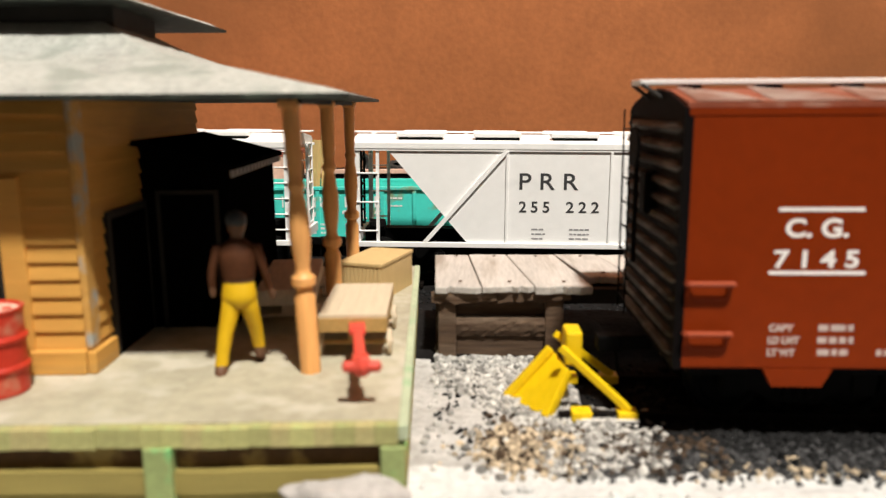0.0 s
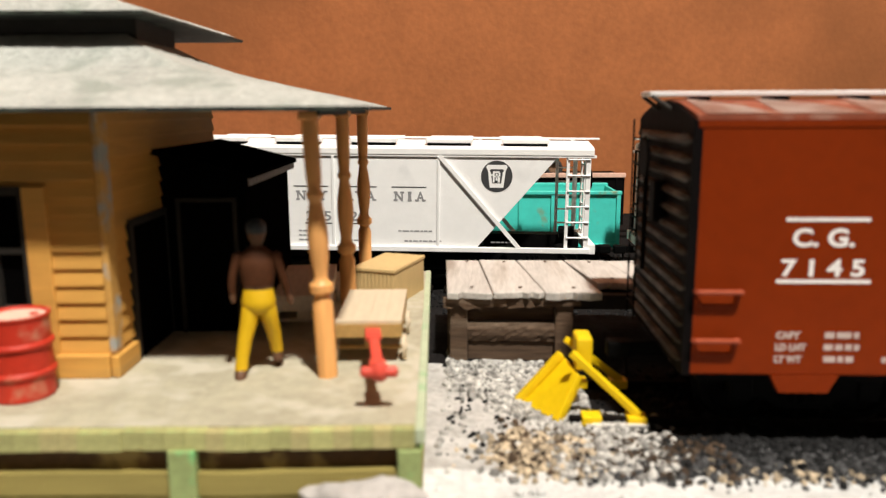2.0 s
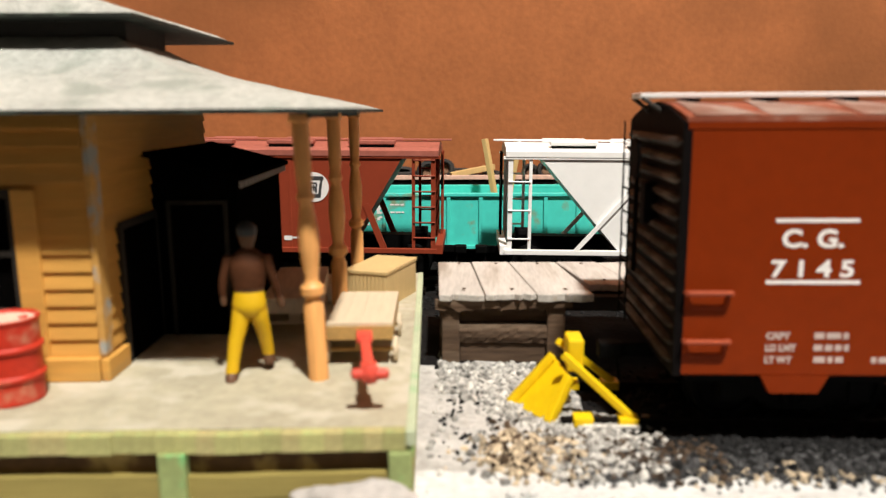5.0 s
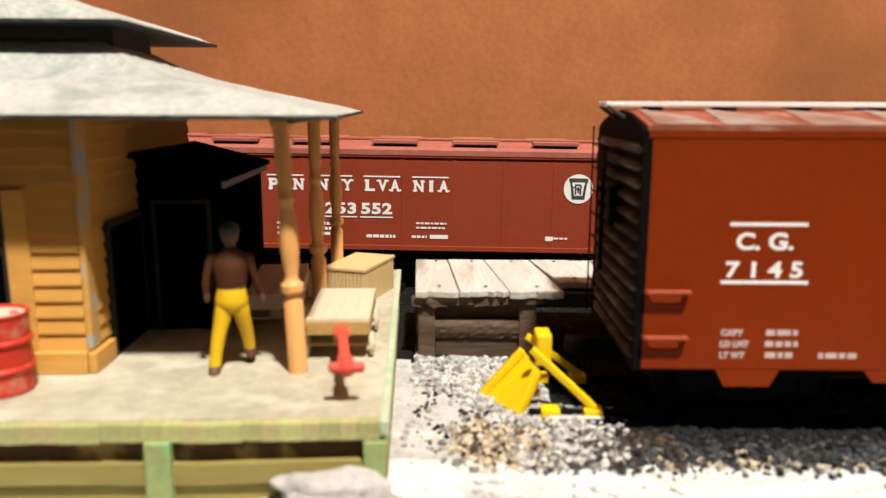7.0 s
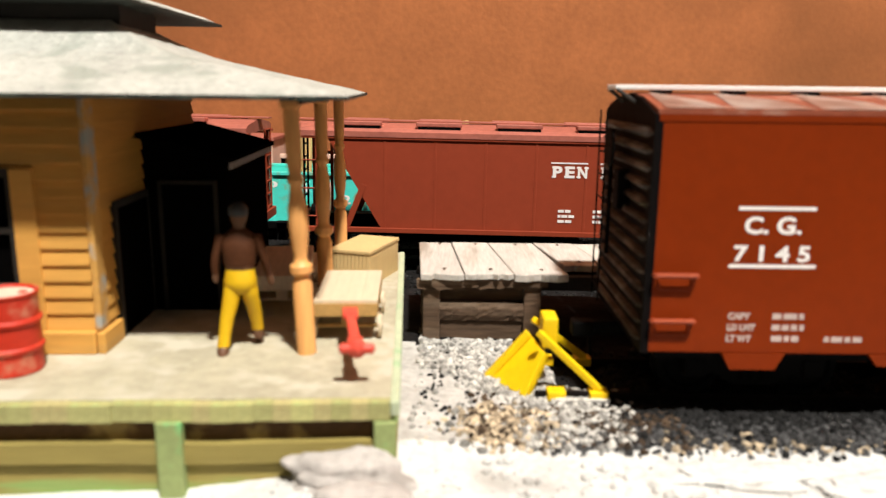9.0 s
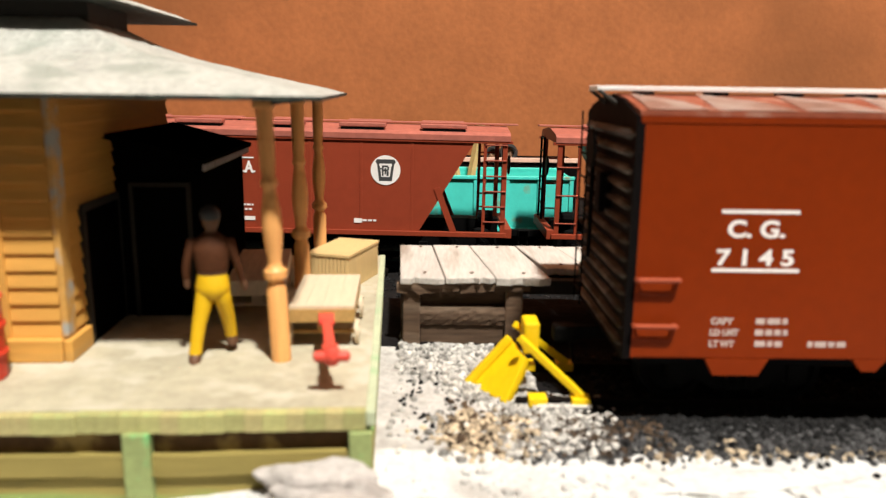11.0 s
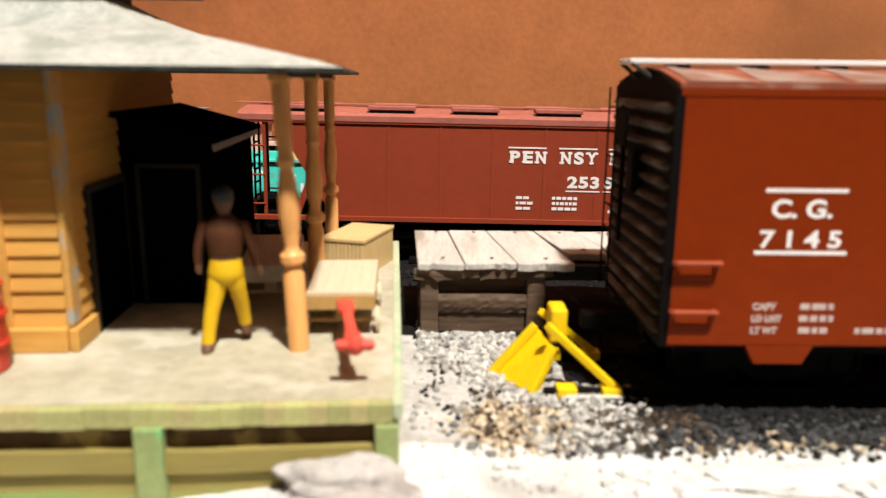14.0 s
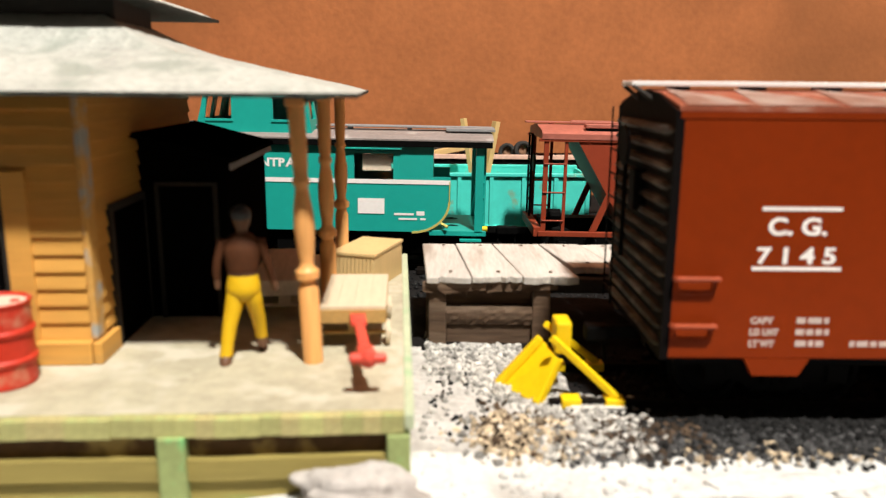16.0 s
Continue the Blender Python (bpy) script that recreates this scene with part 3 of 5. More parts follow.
            rod(bm, (x, -W - 0.1, z - 1.8), (1.3 if x < 3 else 5.5, -W - 0.1, z - 2.3), 0.3, seg=8)
        part("step_rung", bm, M_BOXCAR, car)
    bm = B()
    box(bm, 52, -W - 0.9, 12, 86, -W + 0.3, 44, 0.2)
    part("door", bm, M_BOXCAR, car)
    bm = B()
    box(bm, 2, -W + 3, 8.5, L - 2, W - 3, 10.6)
    box(bm, 45, -5, 2.8, 70, 5, 9)
    part("underframe", bm, M_BLACK, car)
    trucks(car, (19, 121), 9.5)
    coupler(car, 0, -1)
    y = -W - 0.04
    lettering("reporting_mark", "C. G.", 2.45, 13.3, y, 29.7, car, M_LETTER, 8.6, "white reporting marks", bold=0.12)
    lettering("car_number", "7 1 4 5", 2.35, 12.0, y, 25.4, car, M_LETTER, 11.6, "white car number", bold=0.1)
    bars("lettering_rule", [(12.2, 33.2, 11.6, 0.55), (11.4, 24.3, 13.2, 0.55)], y, car, M_LETTER)
    for k, (word, w) in enumerate((("CAPY", 3.5), ("LD LMT", 4.4), ("LT WT", 3.9))):
        lettering("data_line", word, 0.95, 12.0, y, 16.15 - 1.8 * k, car, M_DIMLETTER, w, bold=0.08)
    bars("small_lettering", sum((words(*q, k + 40) for k, q in enumerate(((18.9, 16.2, 5.0, 0.9), (18.9, 14.4, 5.0, 0.9), (19.0, 12.6, 4.7, 0.9), (27.2, 12.6, 6.0, 0.85)))), []), y, car, M_DIMLETTER)
    return car


def badge(car, x, z, r, y, disc_mat, key_mat):
    """Round herald: a disc with a plain keystone shape."""
    bm = B()
    lathe(bm, [(r, 0.0), (r, -0.05)], 32, (x, y, z), axis="y")
    part("herald_disc", bm, disc_mat, car)
    bm = B()
    k = r / 4.4
    out = [(-3.0, 2.5), (-2.6, 3.2), (2.6, 3.2), (3.0, 2.5), (2.5, 1.6), (1.9, -3.2), (-1.9, -3.2), (-2.5, 1.6)]
    inn = [(a * 0.66, b * 0.62) for a, b in out]
    n = len(out)
    o = [bm.verts.new((x + a * k, y - 0.09, z + b * k)) for a, b in out]
    i_ = [bm.verts.new((x + a * k, y - 0.09, z + b * k)) for a, b in inn]
    for j in range(n):
        bm.faces.new([o[j], o[(j + 1) % n], i_[(j + 1) % n], i_[j]])
    for a, b, c, d in ((-1.1, -1.7, -0.6, 1.4), (-0.6, 0.9, 0.8, 1.4), (0.5, 0.0, 1.0, 1.0), (-0.6, -0.3, 0.7, 0.2), (0.3, -1.7, 0.9, -0.3), (-1.6, 0.2, -1.1, 0.6), (-0.3, -1.2, 0.2, 0.7)):
        box(bm, x + a * k, y - 0.1, z + b * k, x + c * k, y - 0.06, z + d * k)
    part("herald_keystone", bm, key_mat, car)


def hopper(length, paint, roof_paint, ribs, slope, label, full_brace, hatches, rise=0.55):
    """A covered hopper whose right roof end is at x = 0 and whose rails are at z = 0. slope: (post, top corner, foot) from an end."""
    H, E, S, W = 46.7, 42.3, 11.4, 16.5
    car = thing("covered_hopper", 0, 0, 0, 0, label, "freight car", "freight train")
    a, b, c = slope
    bm = B()
    prism(bm, [(-a - 0.2, E), (-b, E), (-c, S + 0.6), (-length + c, S + 0.6), (-length + b, E), (-length + a, E)][1:-1], -W, W)
    part("body", bm, paint, car)
    bm = B()
    prism(bm, [(-W - 0.7, E - 0.4), (-W - 0.7, E + 1.3), (-W + 1.2, E + 2.2), (-3, E + 3.6), (3, E + 3.6), (W - 1.2, E + 2.2), (W + 0.7, E + 1.3), (W + 0.7, E - 0.4)], -length + 3.0, -3.0, axis="x")
    part("roof", bm, roof_paint, car)
    for y0 in (-15.4, 11.2):
        for i in range(hatches):
            x = -17 - i * (length - 34 - 15) / (hatches - 1)
            bm = B()
            box(bm, x - 15, y0, E + 3.1, x, y0 + 4.2, E + 4.4, 0.25)
            part("hatch", bm, roof_paint, car)
            # coaming in black, standing in for the shadow beneath the hatch
            bm = B()
            box(bm, x - 14.4, y0 + 0.25, E + 1.4, x - 0.6, y0 + 4.0, E + 3.1)
            part("shade_black_coaming", bm, M_BLACK, car)
    bm = B()
    box(bm, -length - 0.6, -2.4, E + 4.0, 0.8, 2.4, E + 4.5, 0.1)
    for i in range(6):
        x = -8 - i * (length - 16) / 5
        box(bm, x - 0.6, -2.2, E + 3.2, x + 0.6, 2.2, E + 4.0)
    part("running_board", bm, roof_paint, car)
    for s in (-1, 1):
        bm = B()
        box(bm, -length + 3, s * W - 0.9, S - 0.9, -3.4, s * W + 0.9, S + 0.7, 0.15)
        part("side_sill", bm, paint, car)
        bm = B()
        box(bm, -length + 2.2, s * W - 0.5, E - 1.2, -2.2, s * W + 0.75, E - 0.3, 0.1)
        part("top_chord", bm, paint, car)
        for x in ribs:
            bm = B()
            box(bm, -x - 0.45, s * W - rise, S, -x + 0.45, s * W + rise, E - 1.0, 0.1)
            part("rib", bm, paint, car)
    for e, d in ((0, -1), (-length, 1)):
        for s in (-1, 1):
            y = s * (W - 0.4)
            bm = B()
            beam(bm, (e + d * 4.6, y, S), (e + d * 4.6, y, E), 1.5, 1.0)
            part("corner_post", bm, paint, car)
            bm = B()
            beam(bm, (e + d * 11.0, y, S), (e + d * 11.0, y, E), 1.0, 1.0)
            for i in range(6 if d < 0 else 3):
                z = S + 4.2 + i * (5.0 if d < 0 else 9.2)
                rod(bm, (e + d * 4.0, y + s * 0.7, z), (e + d * 11.0, y + s * 0.7, z), 0.32, seg=6)
            part("ladder", bm, paint, car)
            bm = B()
            if full_brace:
                beam(bm, (e + d * (c - 13.8), s * (W + 0.35), S + 0.3), (e + d * (c + 12.3), s * (W + 0.35), E - 0.8), 0.9, 1.3)
            else:
                beam(bm, (e + d * (c - 11.6), s * (W - 0.2), S), (e + d * (c - 5.6), s * (W - 0.2), S + 15), 1.0, 2.0)
            part("brace", bm, paint, car)
        bm = B()
        box(bm, min(e + d * 1.5, e + d * 4), -W, S - 1.2, max(e + d * 1.5, e + d * 4), W, S + 2.0, 0.2)
        part("end_sill", bm, paint, car)
        bm = B()
        for i in range(7):
            rod(bm, (e + d * 2.6, W * 0.35, S + 3 + i * 4.6), (e + d * 2.6, W * 0.8, S + 3 + i * 4.6), 0.35, seg=6)
        for y in (W * 0.35, W * 0.8):
            rod(bm, (e + d * 2.6, y, S), (e + d * 2.6, y, E), 0.4, seg=6)
        part("end_ladder", bm, paint if d < 0 else M_BLACK, car)
        bm = B()
        rod(bm, (e + d * 7, -4, S + 4), (e + d * 12, -4, S + 4), 2.2)
        lathe(bm, [(3.0, -0.3), (3.3, 0.0), (3.0, 0.3)], 16, (e + d * 2.2, -5, S + 22), axis="x")
        part("brake_gear", bm, M_BLACK, car)
        coupler(car, e + d * 3, -d, 9.2)
    # hopper outlets and centre sill below
    bm = B()
    box(bm, -length + 5, -3, S - 3.5, -5, 3, S + 3)
    for i in range(3):
        x = -length * (0.3 + 0.2 * i)
        prism(bm, [(x - 14, S + 1), (x + 14, S + 1), (x + 5, 4.2), (x - 5, 4.2)], -W + 2.5, W - 2.5)
    part("underframe", bm, M_BLACK, car)
    trucks(car, (-21, -length + 21), S)
    return car


def grey_hopper(kind):
    car = hopper(170.5, M_GREYHOP, M_GREYHOP, (52, 86, 118.5), (4, 13.5, 39.5), "light grey covered hopper car with black lettering in a moving train", True, 6)
    y = -16.5 - 0.06
    if kind == "short":
        lettering("reporting_mark", "P R R", 5.2, -114.6, y, 29.3, car, M_INK, 18.5, "black reporting marks", bold=0.06)
        lettering("car_number", "255", 3.4, -114.6, y, 22.1, car, M_INK, 9.6, "black car number", bold=0.08, spread=1.5)
        lettering("car_number", "222", 3.4, -99.8, y, 22.1, car, M_INK, 10.4, "black car number", bold=0.08, spread=1.5)
        bars("small_lettering", sum((words(*q, k) for k, q in enumerate(((-110.5, 16.4, 3.8, 0.45), (-110.5, 14.9, 4.4, 0.45), (-110.5, 13.4, 3.6, 0.45), (-98.5, 16.4, 6.2, 0.5), (-98.5, 14.9, 6.2, 0.5), (-98.5, 13.4, 6.2, 0.5)))), []), y, car, M_FADEDINK)
    else:
        names = (("PEN", -114.5), ("NSY", -98.5), ("LVA", -82.8), ("NIA", -66.8))
        for w, x in names:
            slab_word("road_name", w, 3.0, x + 0.3, y, 26.9, car, M_FADEDINK, 10.4, "faded black lettering", 0.1)
        lettering("car_number", "255", 3.0, -95.0, y, 20.3, car, M_FADEDINK, 8.2, "black car number", bold=0.05)
        lettering("car_number", "020", 3.0, -83.8, y, 20.3, car, M_FADEDINK, 8.6, "black car number", bold=0.05)
        bars("lettering_rule", [(x - 0.3, 31.2, 11.2, 0.3) for _, x in names] + [(-95.3, 19.2, 8.8, 0.3), (-84.1, 19.2, 9.2, 0.3)], y, car, M_INK)
        bars("small_lettering", sum((words(*q, k) for k, q in enumerate(((-112, 16.6, 4.2, 0.5), (-112, 15.1, 4.8, 0.5), (-112, 13.6, 3.2, 0.5), (-97.5, 16.6, 7, 0.5), (-97.5, 15.1, 7, 0.5), (-97.5, 13.6, 7, 0.5), (-84, 13.6, 9, 0.45), (-63, 13.6, 12, 0.5), (-65, 16.9, 11, 0.45), (-35, 13.6, 8, 0.4)))), []), y, car, M_FADEDINK)
        badge(car, -33.5, 35.1, 5.0, y, M_INK, M_GREYHOP)
    return car


def red_hopper(number):
    car = hopper(232.2, M_REDHOP, M_REDROOF, tuple(34.5 + 16.45 * i for i in range(11)), (4, 14, 32), "tuscan red covered hopper car with white lettering in a moving train", False, 8, 0.13)
    y = -16.5 - 0.17
    names = (("PEN", -144.6), ("NSY", -128.6), ("LVA", -113.0), ("NIA", -97.1))
    for w, x in names:
        slab_word("road_name", w, 3.5, x, y, 30.2, car, M_LETTER, 12.2, "white lettering", 0.22)
    lettering("car_number", number[0], 3.4, -125.8, y, 22.6, car, M_LETTER, 10.2, "white car number", bold=0.2, spread=1.1)
    lettering("car_number", number[1], 3.4, -114.0, y, 22.6, car, M_LETTER, 10.2, "white car number", bold=0.2, spread=1.1)
    bars("lettering_rule", [(x - 0.2, 34.6, 12.0, 0.45) for _, x in names] + [(-126.1, 21.2, 10.8, 0.4), (-114.3, 21.2, 10.8, 0.4)], y, car, M_LETTER)
    small = ((-141.8, 18.6, 4.6, 0.9), (-141.8, 16.9, 5.8, 0.9), (-141.8, 15.2, 4.8, 0.9), (-130.3, 18.6, 8, 0.95), (-130.3, 16.9, 8, 0.95), (-130.3, 15.2, 8, 0.95), (-112.3, 14.6, 9.6, 1.0),
             (-95.8, 19.3, 10, 0.6), (-95.8, 17.8, 9.6, 0.6), (-97.3, 14.7, 5, 0.8), (-50.5, 15.0, 4.6, 0.6))
    bars("small_lettering", sum((words(*q, k) for k, q in enumerate(small)), [(-91.3, 14.5, 6.0, 1.3), (-53.2, 14.4, 2.6, 1.5)]), y, car, M_LETTER)
    badge(car, -43.0, 31.8, 4.8, y, M_LETTER, M_INK)
    return car


def holed(bm, outer, hole, y0, y1):
    """A wall across y with one rectangular opening; outer and hole are (x0, z0, x1, z1)."""
    def ring(q, y):
        return [bm.verts.new((x, y, z)) for x, z in ((q[0], q[1]), (q[2], q[1]), (q[2], q[3]), (q[0], q[3]))]
    o0, h0, o1, h1 = ring(outer, y0), ring(hole, y0), ring(outer, y1), ring(hole, y1)
    for i in range(4):
        k = (i + 1) % 4
        for quad in ((o0[i], o0[k], h0[k], h0[i]), (o1[i], h1[i], h1[k], o1[k]), (o0[i], o1[i], o1[k], o0[k]), (h0[i], h0[k], h1[k], h1[i])):
            bm.faces.new(quad)
    bmesh.ops.recalc_face_normals(bm, faces=bm.faces[:])


def caboose():
    W = 16.0
    car = thing("caboose", 0, 0, 0, 0, "teal green caboose with cupola at the end of a moving train", "freight car", "freight train")
    x1, x0 = -19.0, -98.0
    wx0, wx1, wz0, wz1 = -45.4, -30.8, 27.4, 36.6
    for ya, yb in ((-W, -W + 1.2), (W - 1.2, W)):
        bm = B()
        holed(bm, (x0, 11, x1, 40.0), (wx0, wz0, wx1, wz1), ya, yb)
        part("side_wall", bm, M_TEAL, car)
    for xa in (x1 - 1.2, x0):
        bm = B()
        box(bm, xa, -W + 1.2, 11, xa + 1.2, W - 1.2, 40)
        part("end_wall", bm, M_TEAL, car)
    for s in (-1, 1):
        y = s * (W + 0.1)
        win = B()
        for q in ((wx0 - 0.8, wz0 - 0.8, wx1 + 0.8, wz0 + 0.4), (wx0 - 0.8, wz1 - 0.4, wx1 + 0.8, wz1 + 1.0), (wx0 - 0.8, wz0 + 0.4, wx0 + 1.0, wz1 - 0.4), (wx1 - 1.0, wz0 + 0.4, wx1 + 0.8, wz1 - 0.4)):
            box(win, q[0], min(y, y - s * 1.4), q[1], q[2], max(y, y - s * 1.4) + (0.4 if s > 0 else 0), q[3])
        box(win, wx0 - 1.6, min(y, y + s * 1.2), wz1 + 1.0, wx1 + 1.6, max(y, y + s * 1.2), wz1 + 1.6, 0.1)
        f = part("window_frame", win, M_TEAL, car)
        bm = B()
        box(bm, wx0 + 1.0, s * (W - 0.9) - 0.1, wz0 + 0.4, wx1 - 1.0, s * (W - 0.9) + 0.1, wz1 - 0.4)
        part("pane", bm, M_GLASS, f, "clear window pane").visible_shadow = False
        bm = B()
        box(bm, wx0 + 3.6, s * (W - 2.0) - 0.2, wz0 + 3.2, wx1 - 1.8, s * (W - 2.0) + 0.2, wz1 - 0.8)
        part("window_blind", bm, M_BLIND, f, "pale blind behind the pane")
        # side skirt out to the platform, rounded towards the step
        bm = B()
        arc = [(-13.2, 27.5), (-13.2, 21.0)] + [(-25.2 + 12.0 * math.cos(k * math.pi / 16), 21.0 - 10.2 * math.sin(k * math.pi / 16)) for k in range(1, 9)]
        prism(bm, [(x1 - 0.5, 29.0), (-13.2, 29.0)] + arc[1:] + [(x1 - 7.0, 10.8)], min(s * W, s * (W - 0.9)) - (0.06 if s < 0 else 0), max(s * W, s * (W - 0.9)) + (0.06 if s > 0 else 0))
        part("side_skirt", bm, M_TEAL, car)
        bm = B()
        for p, q in zip(arc, arc[1:]):
            beam(bm, (p[0] - 0.4, y, p[1]), (q[0] - 0.4, y, q[1]), 0.3, 0.7)
        rod(bm, (-16.2, y, 13.9), (-14.0, y + s * 1.0, 12.9), 0.55, seg=8)
        part("yellow_edge", bm, M_CREAMEDGE, car, "pale yellow curved edge stripe")
        bm = B()
        box(bm, x0, min(y, y + s * 0.1), 26.6, -13.4, max(y, y + s * 0.1), 28.0)
        box(bm, -43.2, min(y, y + s * 0.1), 16.8, -34.6, max(y, y + s * 0.1), 21.8)
        part("white_stripe", bm, M_LETTER, car, "white stripe and panel")
    bm = B()
    prism(bm, [(-W - 1.6, 40.5), (-W - 1.6, 41.0), (-W + 1.0, 42.0), (-8, 42.9), (8, 42.9), (W - 1.0, 42.0), (W + 1.6, 41.0), (W + 1.6, 40.5)], -110, 0, axis="x")
    part("roof", bm, M_CABROOF, car, "dusty grey overhanging roof")
    bm = B()
    for ya, yb in ((-W - 1.45, -W - 0.2), (W + 0.2, W + 1.45)):
        box(bm, -109.8, ya, 38.6, -0.2, yb, 40.46)
    part("roof_edge", bm, M_BLACK, car, "black edge under the roof")
    bm = B()
    box(bm, -112, -4, 43.9, 1.0, 4, 44.4, 0.1)
    box(bm, -15, -10, 43.3, 1.0, -4.2, 44.2, 0.1)
    for i in range(6):
        box(bm, -108 + i * 20, -2.6, 42, -106.6 + i * 20, 2.6, 43.9)
    part("running_board", bm, M_ROOFWALK, car, "grey roof walk")
    # cupola with sloping ends, walls round an open middle
    C = W - 2
    cup = part("cupola", (lambda m: (box(m, -91, -C + 1.2, 42, -61.5, C - 1.2, 43), m)[1])(B()), M_BLACK, car, "dark cupola floor")
    for sy in (-1, 1):
        bm = B()
        ya, yb = (-C, -C + 0.9) if sy < 0 else (C - 0.9, C)
        for q in ([(-95.2, 42), (-58.0, 42), (-58.6, 46.0), (-94.3, 46.0)], [(-92.2, 53.4), (-60.4, 53.4), (-60.0, 56.0), (-91.6, 56.0)],
                  [(-94.3, 46.0), (-92.2, 46.0), (-91.2, 53.4), (-92.2, 53.4)], [(-83.6, 46.0), (-70.4, 46.0), (-70.4, 53.4), (-83.6, 53.4)], [(-62.6, 46.0), (-58.6, 46.0), (-60.4, 53.4), (-62.6, 53.4)]):
            prism(bm, q, ya, yb)
        part("cupola_side", bm, M_TEAL, cup)
        for xa, xb in ((-91.4, -83.6), (-70.4, -62.6)):
            bm = B()
            box(bm, xa, sy * (C - 0.6) - 0.08, 46.0, xb, sy * (C - 0.6) + 0.08, 53.4)
            part("cupola_window", bm, M_GLASS, cup, "clear cupola window").visible_shadow = False
            bm = B()
            for q in ((xa - 0.5, 45.4, xb + 0.5, 46.2), (xa - 0.5, 53.2, xb + 0.5, 53.9)):
                box(bm, q[0], sy * C - 0.35, q[1], q[2], sy * C + 0.35, q[3], 0.08)
            part("window_sill", bm, M_TEAL, cup)
    for d, xb, xt in ((1, -58.0, -60.4), (-1, -95.2, -92.2)):
        bm = B()
        th = -0.9 * d
        for y0, y1, f0, f1 in ((-C + 0.9, C - 0.9, 0.0, 0.3), (-C + 0.9, C - 0.9, 0.86, 1.0), (-C + 0.9, -C + 4.2, 0.3, 0.86), (C - 4.2, C - 0.9, 0.3, 0.86), (-1.4, 1.4, 0.3, 0.86)):
            e0, e1 = xb + (xt - xb) * f0, xb + (xt - xb) * f1
            prism(bm, [(e0, 42 + 14 * f0), (e1, 42 + 14 * f1), (e1 + th, 42 + 14 * f1), (e0 + th, 42 + 14 * f0)], y0, y1)
        part("cupola_end", bm, M_TEAL, cup)
    bm = B()
    prism(bm, [(-C - 0.8, 55.7), (-C - 0.8, 56.5), (-6, 57.6), (6, 57.6), (C + 0.8, 56.5), (C + 0.8, 55.7)], -93.5, -58.8, axis="x")
    part("cupola_roof", bm, M_CABROOF, car, "dusty grey cupola roof")
    # platforms, posts, railings
    for d, e in ((-1, 0), (1, -110)):
        bm = B()
        box(bm, min(e + d * 1.5, e + d * 20), -W, 9.8, max(e + d * 1.5, e + d * 20), W, 11.6, 0.2)
        part("platform", bm, M_TEAL, car)
        for s in (-1, 1):
            bm = B()
            beam(bm, (e + d * 4, s * (W - 1.2), 11), (e + d * 4, s * (W - 1.2), 40.5), 2.6, 2.4)
            rod(bm, (e + d * 2.2, s * (W - 4), 11), (e + d * 2.2, s * (W - 4), 41), 0.5, seg=8)
            for z in (17, 22, 27):
                rod(bm, (e + d * 2.2, s * (W - 4), z), (e + d * 4, s * (W - 1), z), 0.4, seg=6)
            part("end_post", bm, M_TEAL, car)
            bm = B()
            for k in range(3):
                box(bm, min(e + d * 3, e + d * 10), s * W - 1.6, 3.5 + k * 2.4, max(e + d * 3, e + d * 10), s * W + 0.6, 4.1 + k * 2.4)
            part("step", bm, M_TEAL, car)
            bm = B()
            rod(bm, (e + d * 1.0, s * (W - 1), 12.2), (e + d * 4, s * (W - 1), 12.2), 0.9, seg=8)
            part("marker_lamp", bm, M_YELLOW, car, "small yellow marker")
        bm = B()
        for z in (17, 21, 25):
            rod(bm, (e + d * 2.2, -W + 4, z), (e + d * 2.2, W - 4, z), 0.4, seg=6)
        part("end_railing", bm, M_TEAL, car)
        coupler(car, e + d * 2, -d, 9.2)
    bm = B()
    box(bm, -104, -W + 4, 7.6, -6, W - 4, 11)
    box(bm, -70, -W + 2, 3.5, -40, W - 2, 9)
    part("underframe", bm, M_BLACK, car)
    bars("small_lettering", [(-31.5, 16.4, 6.4, 0.7), (-24.2, 16.4, 2.6, 1.4), (-30, 14.9, 6, 0.6), (-23.0, 14.9, 1.8, 0.6)], -W - 0.1, car, M_LETTER)
    lettering("road_name", "PENN CENTRAL", 2.6, -92, -W - 0.1, 31.6, car, M_LETTER, 31.0, "white lettering", bold=0.14)
    trucks(car, (-22, -88), 9)
    return car


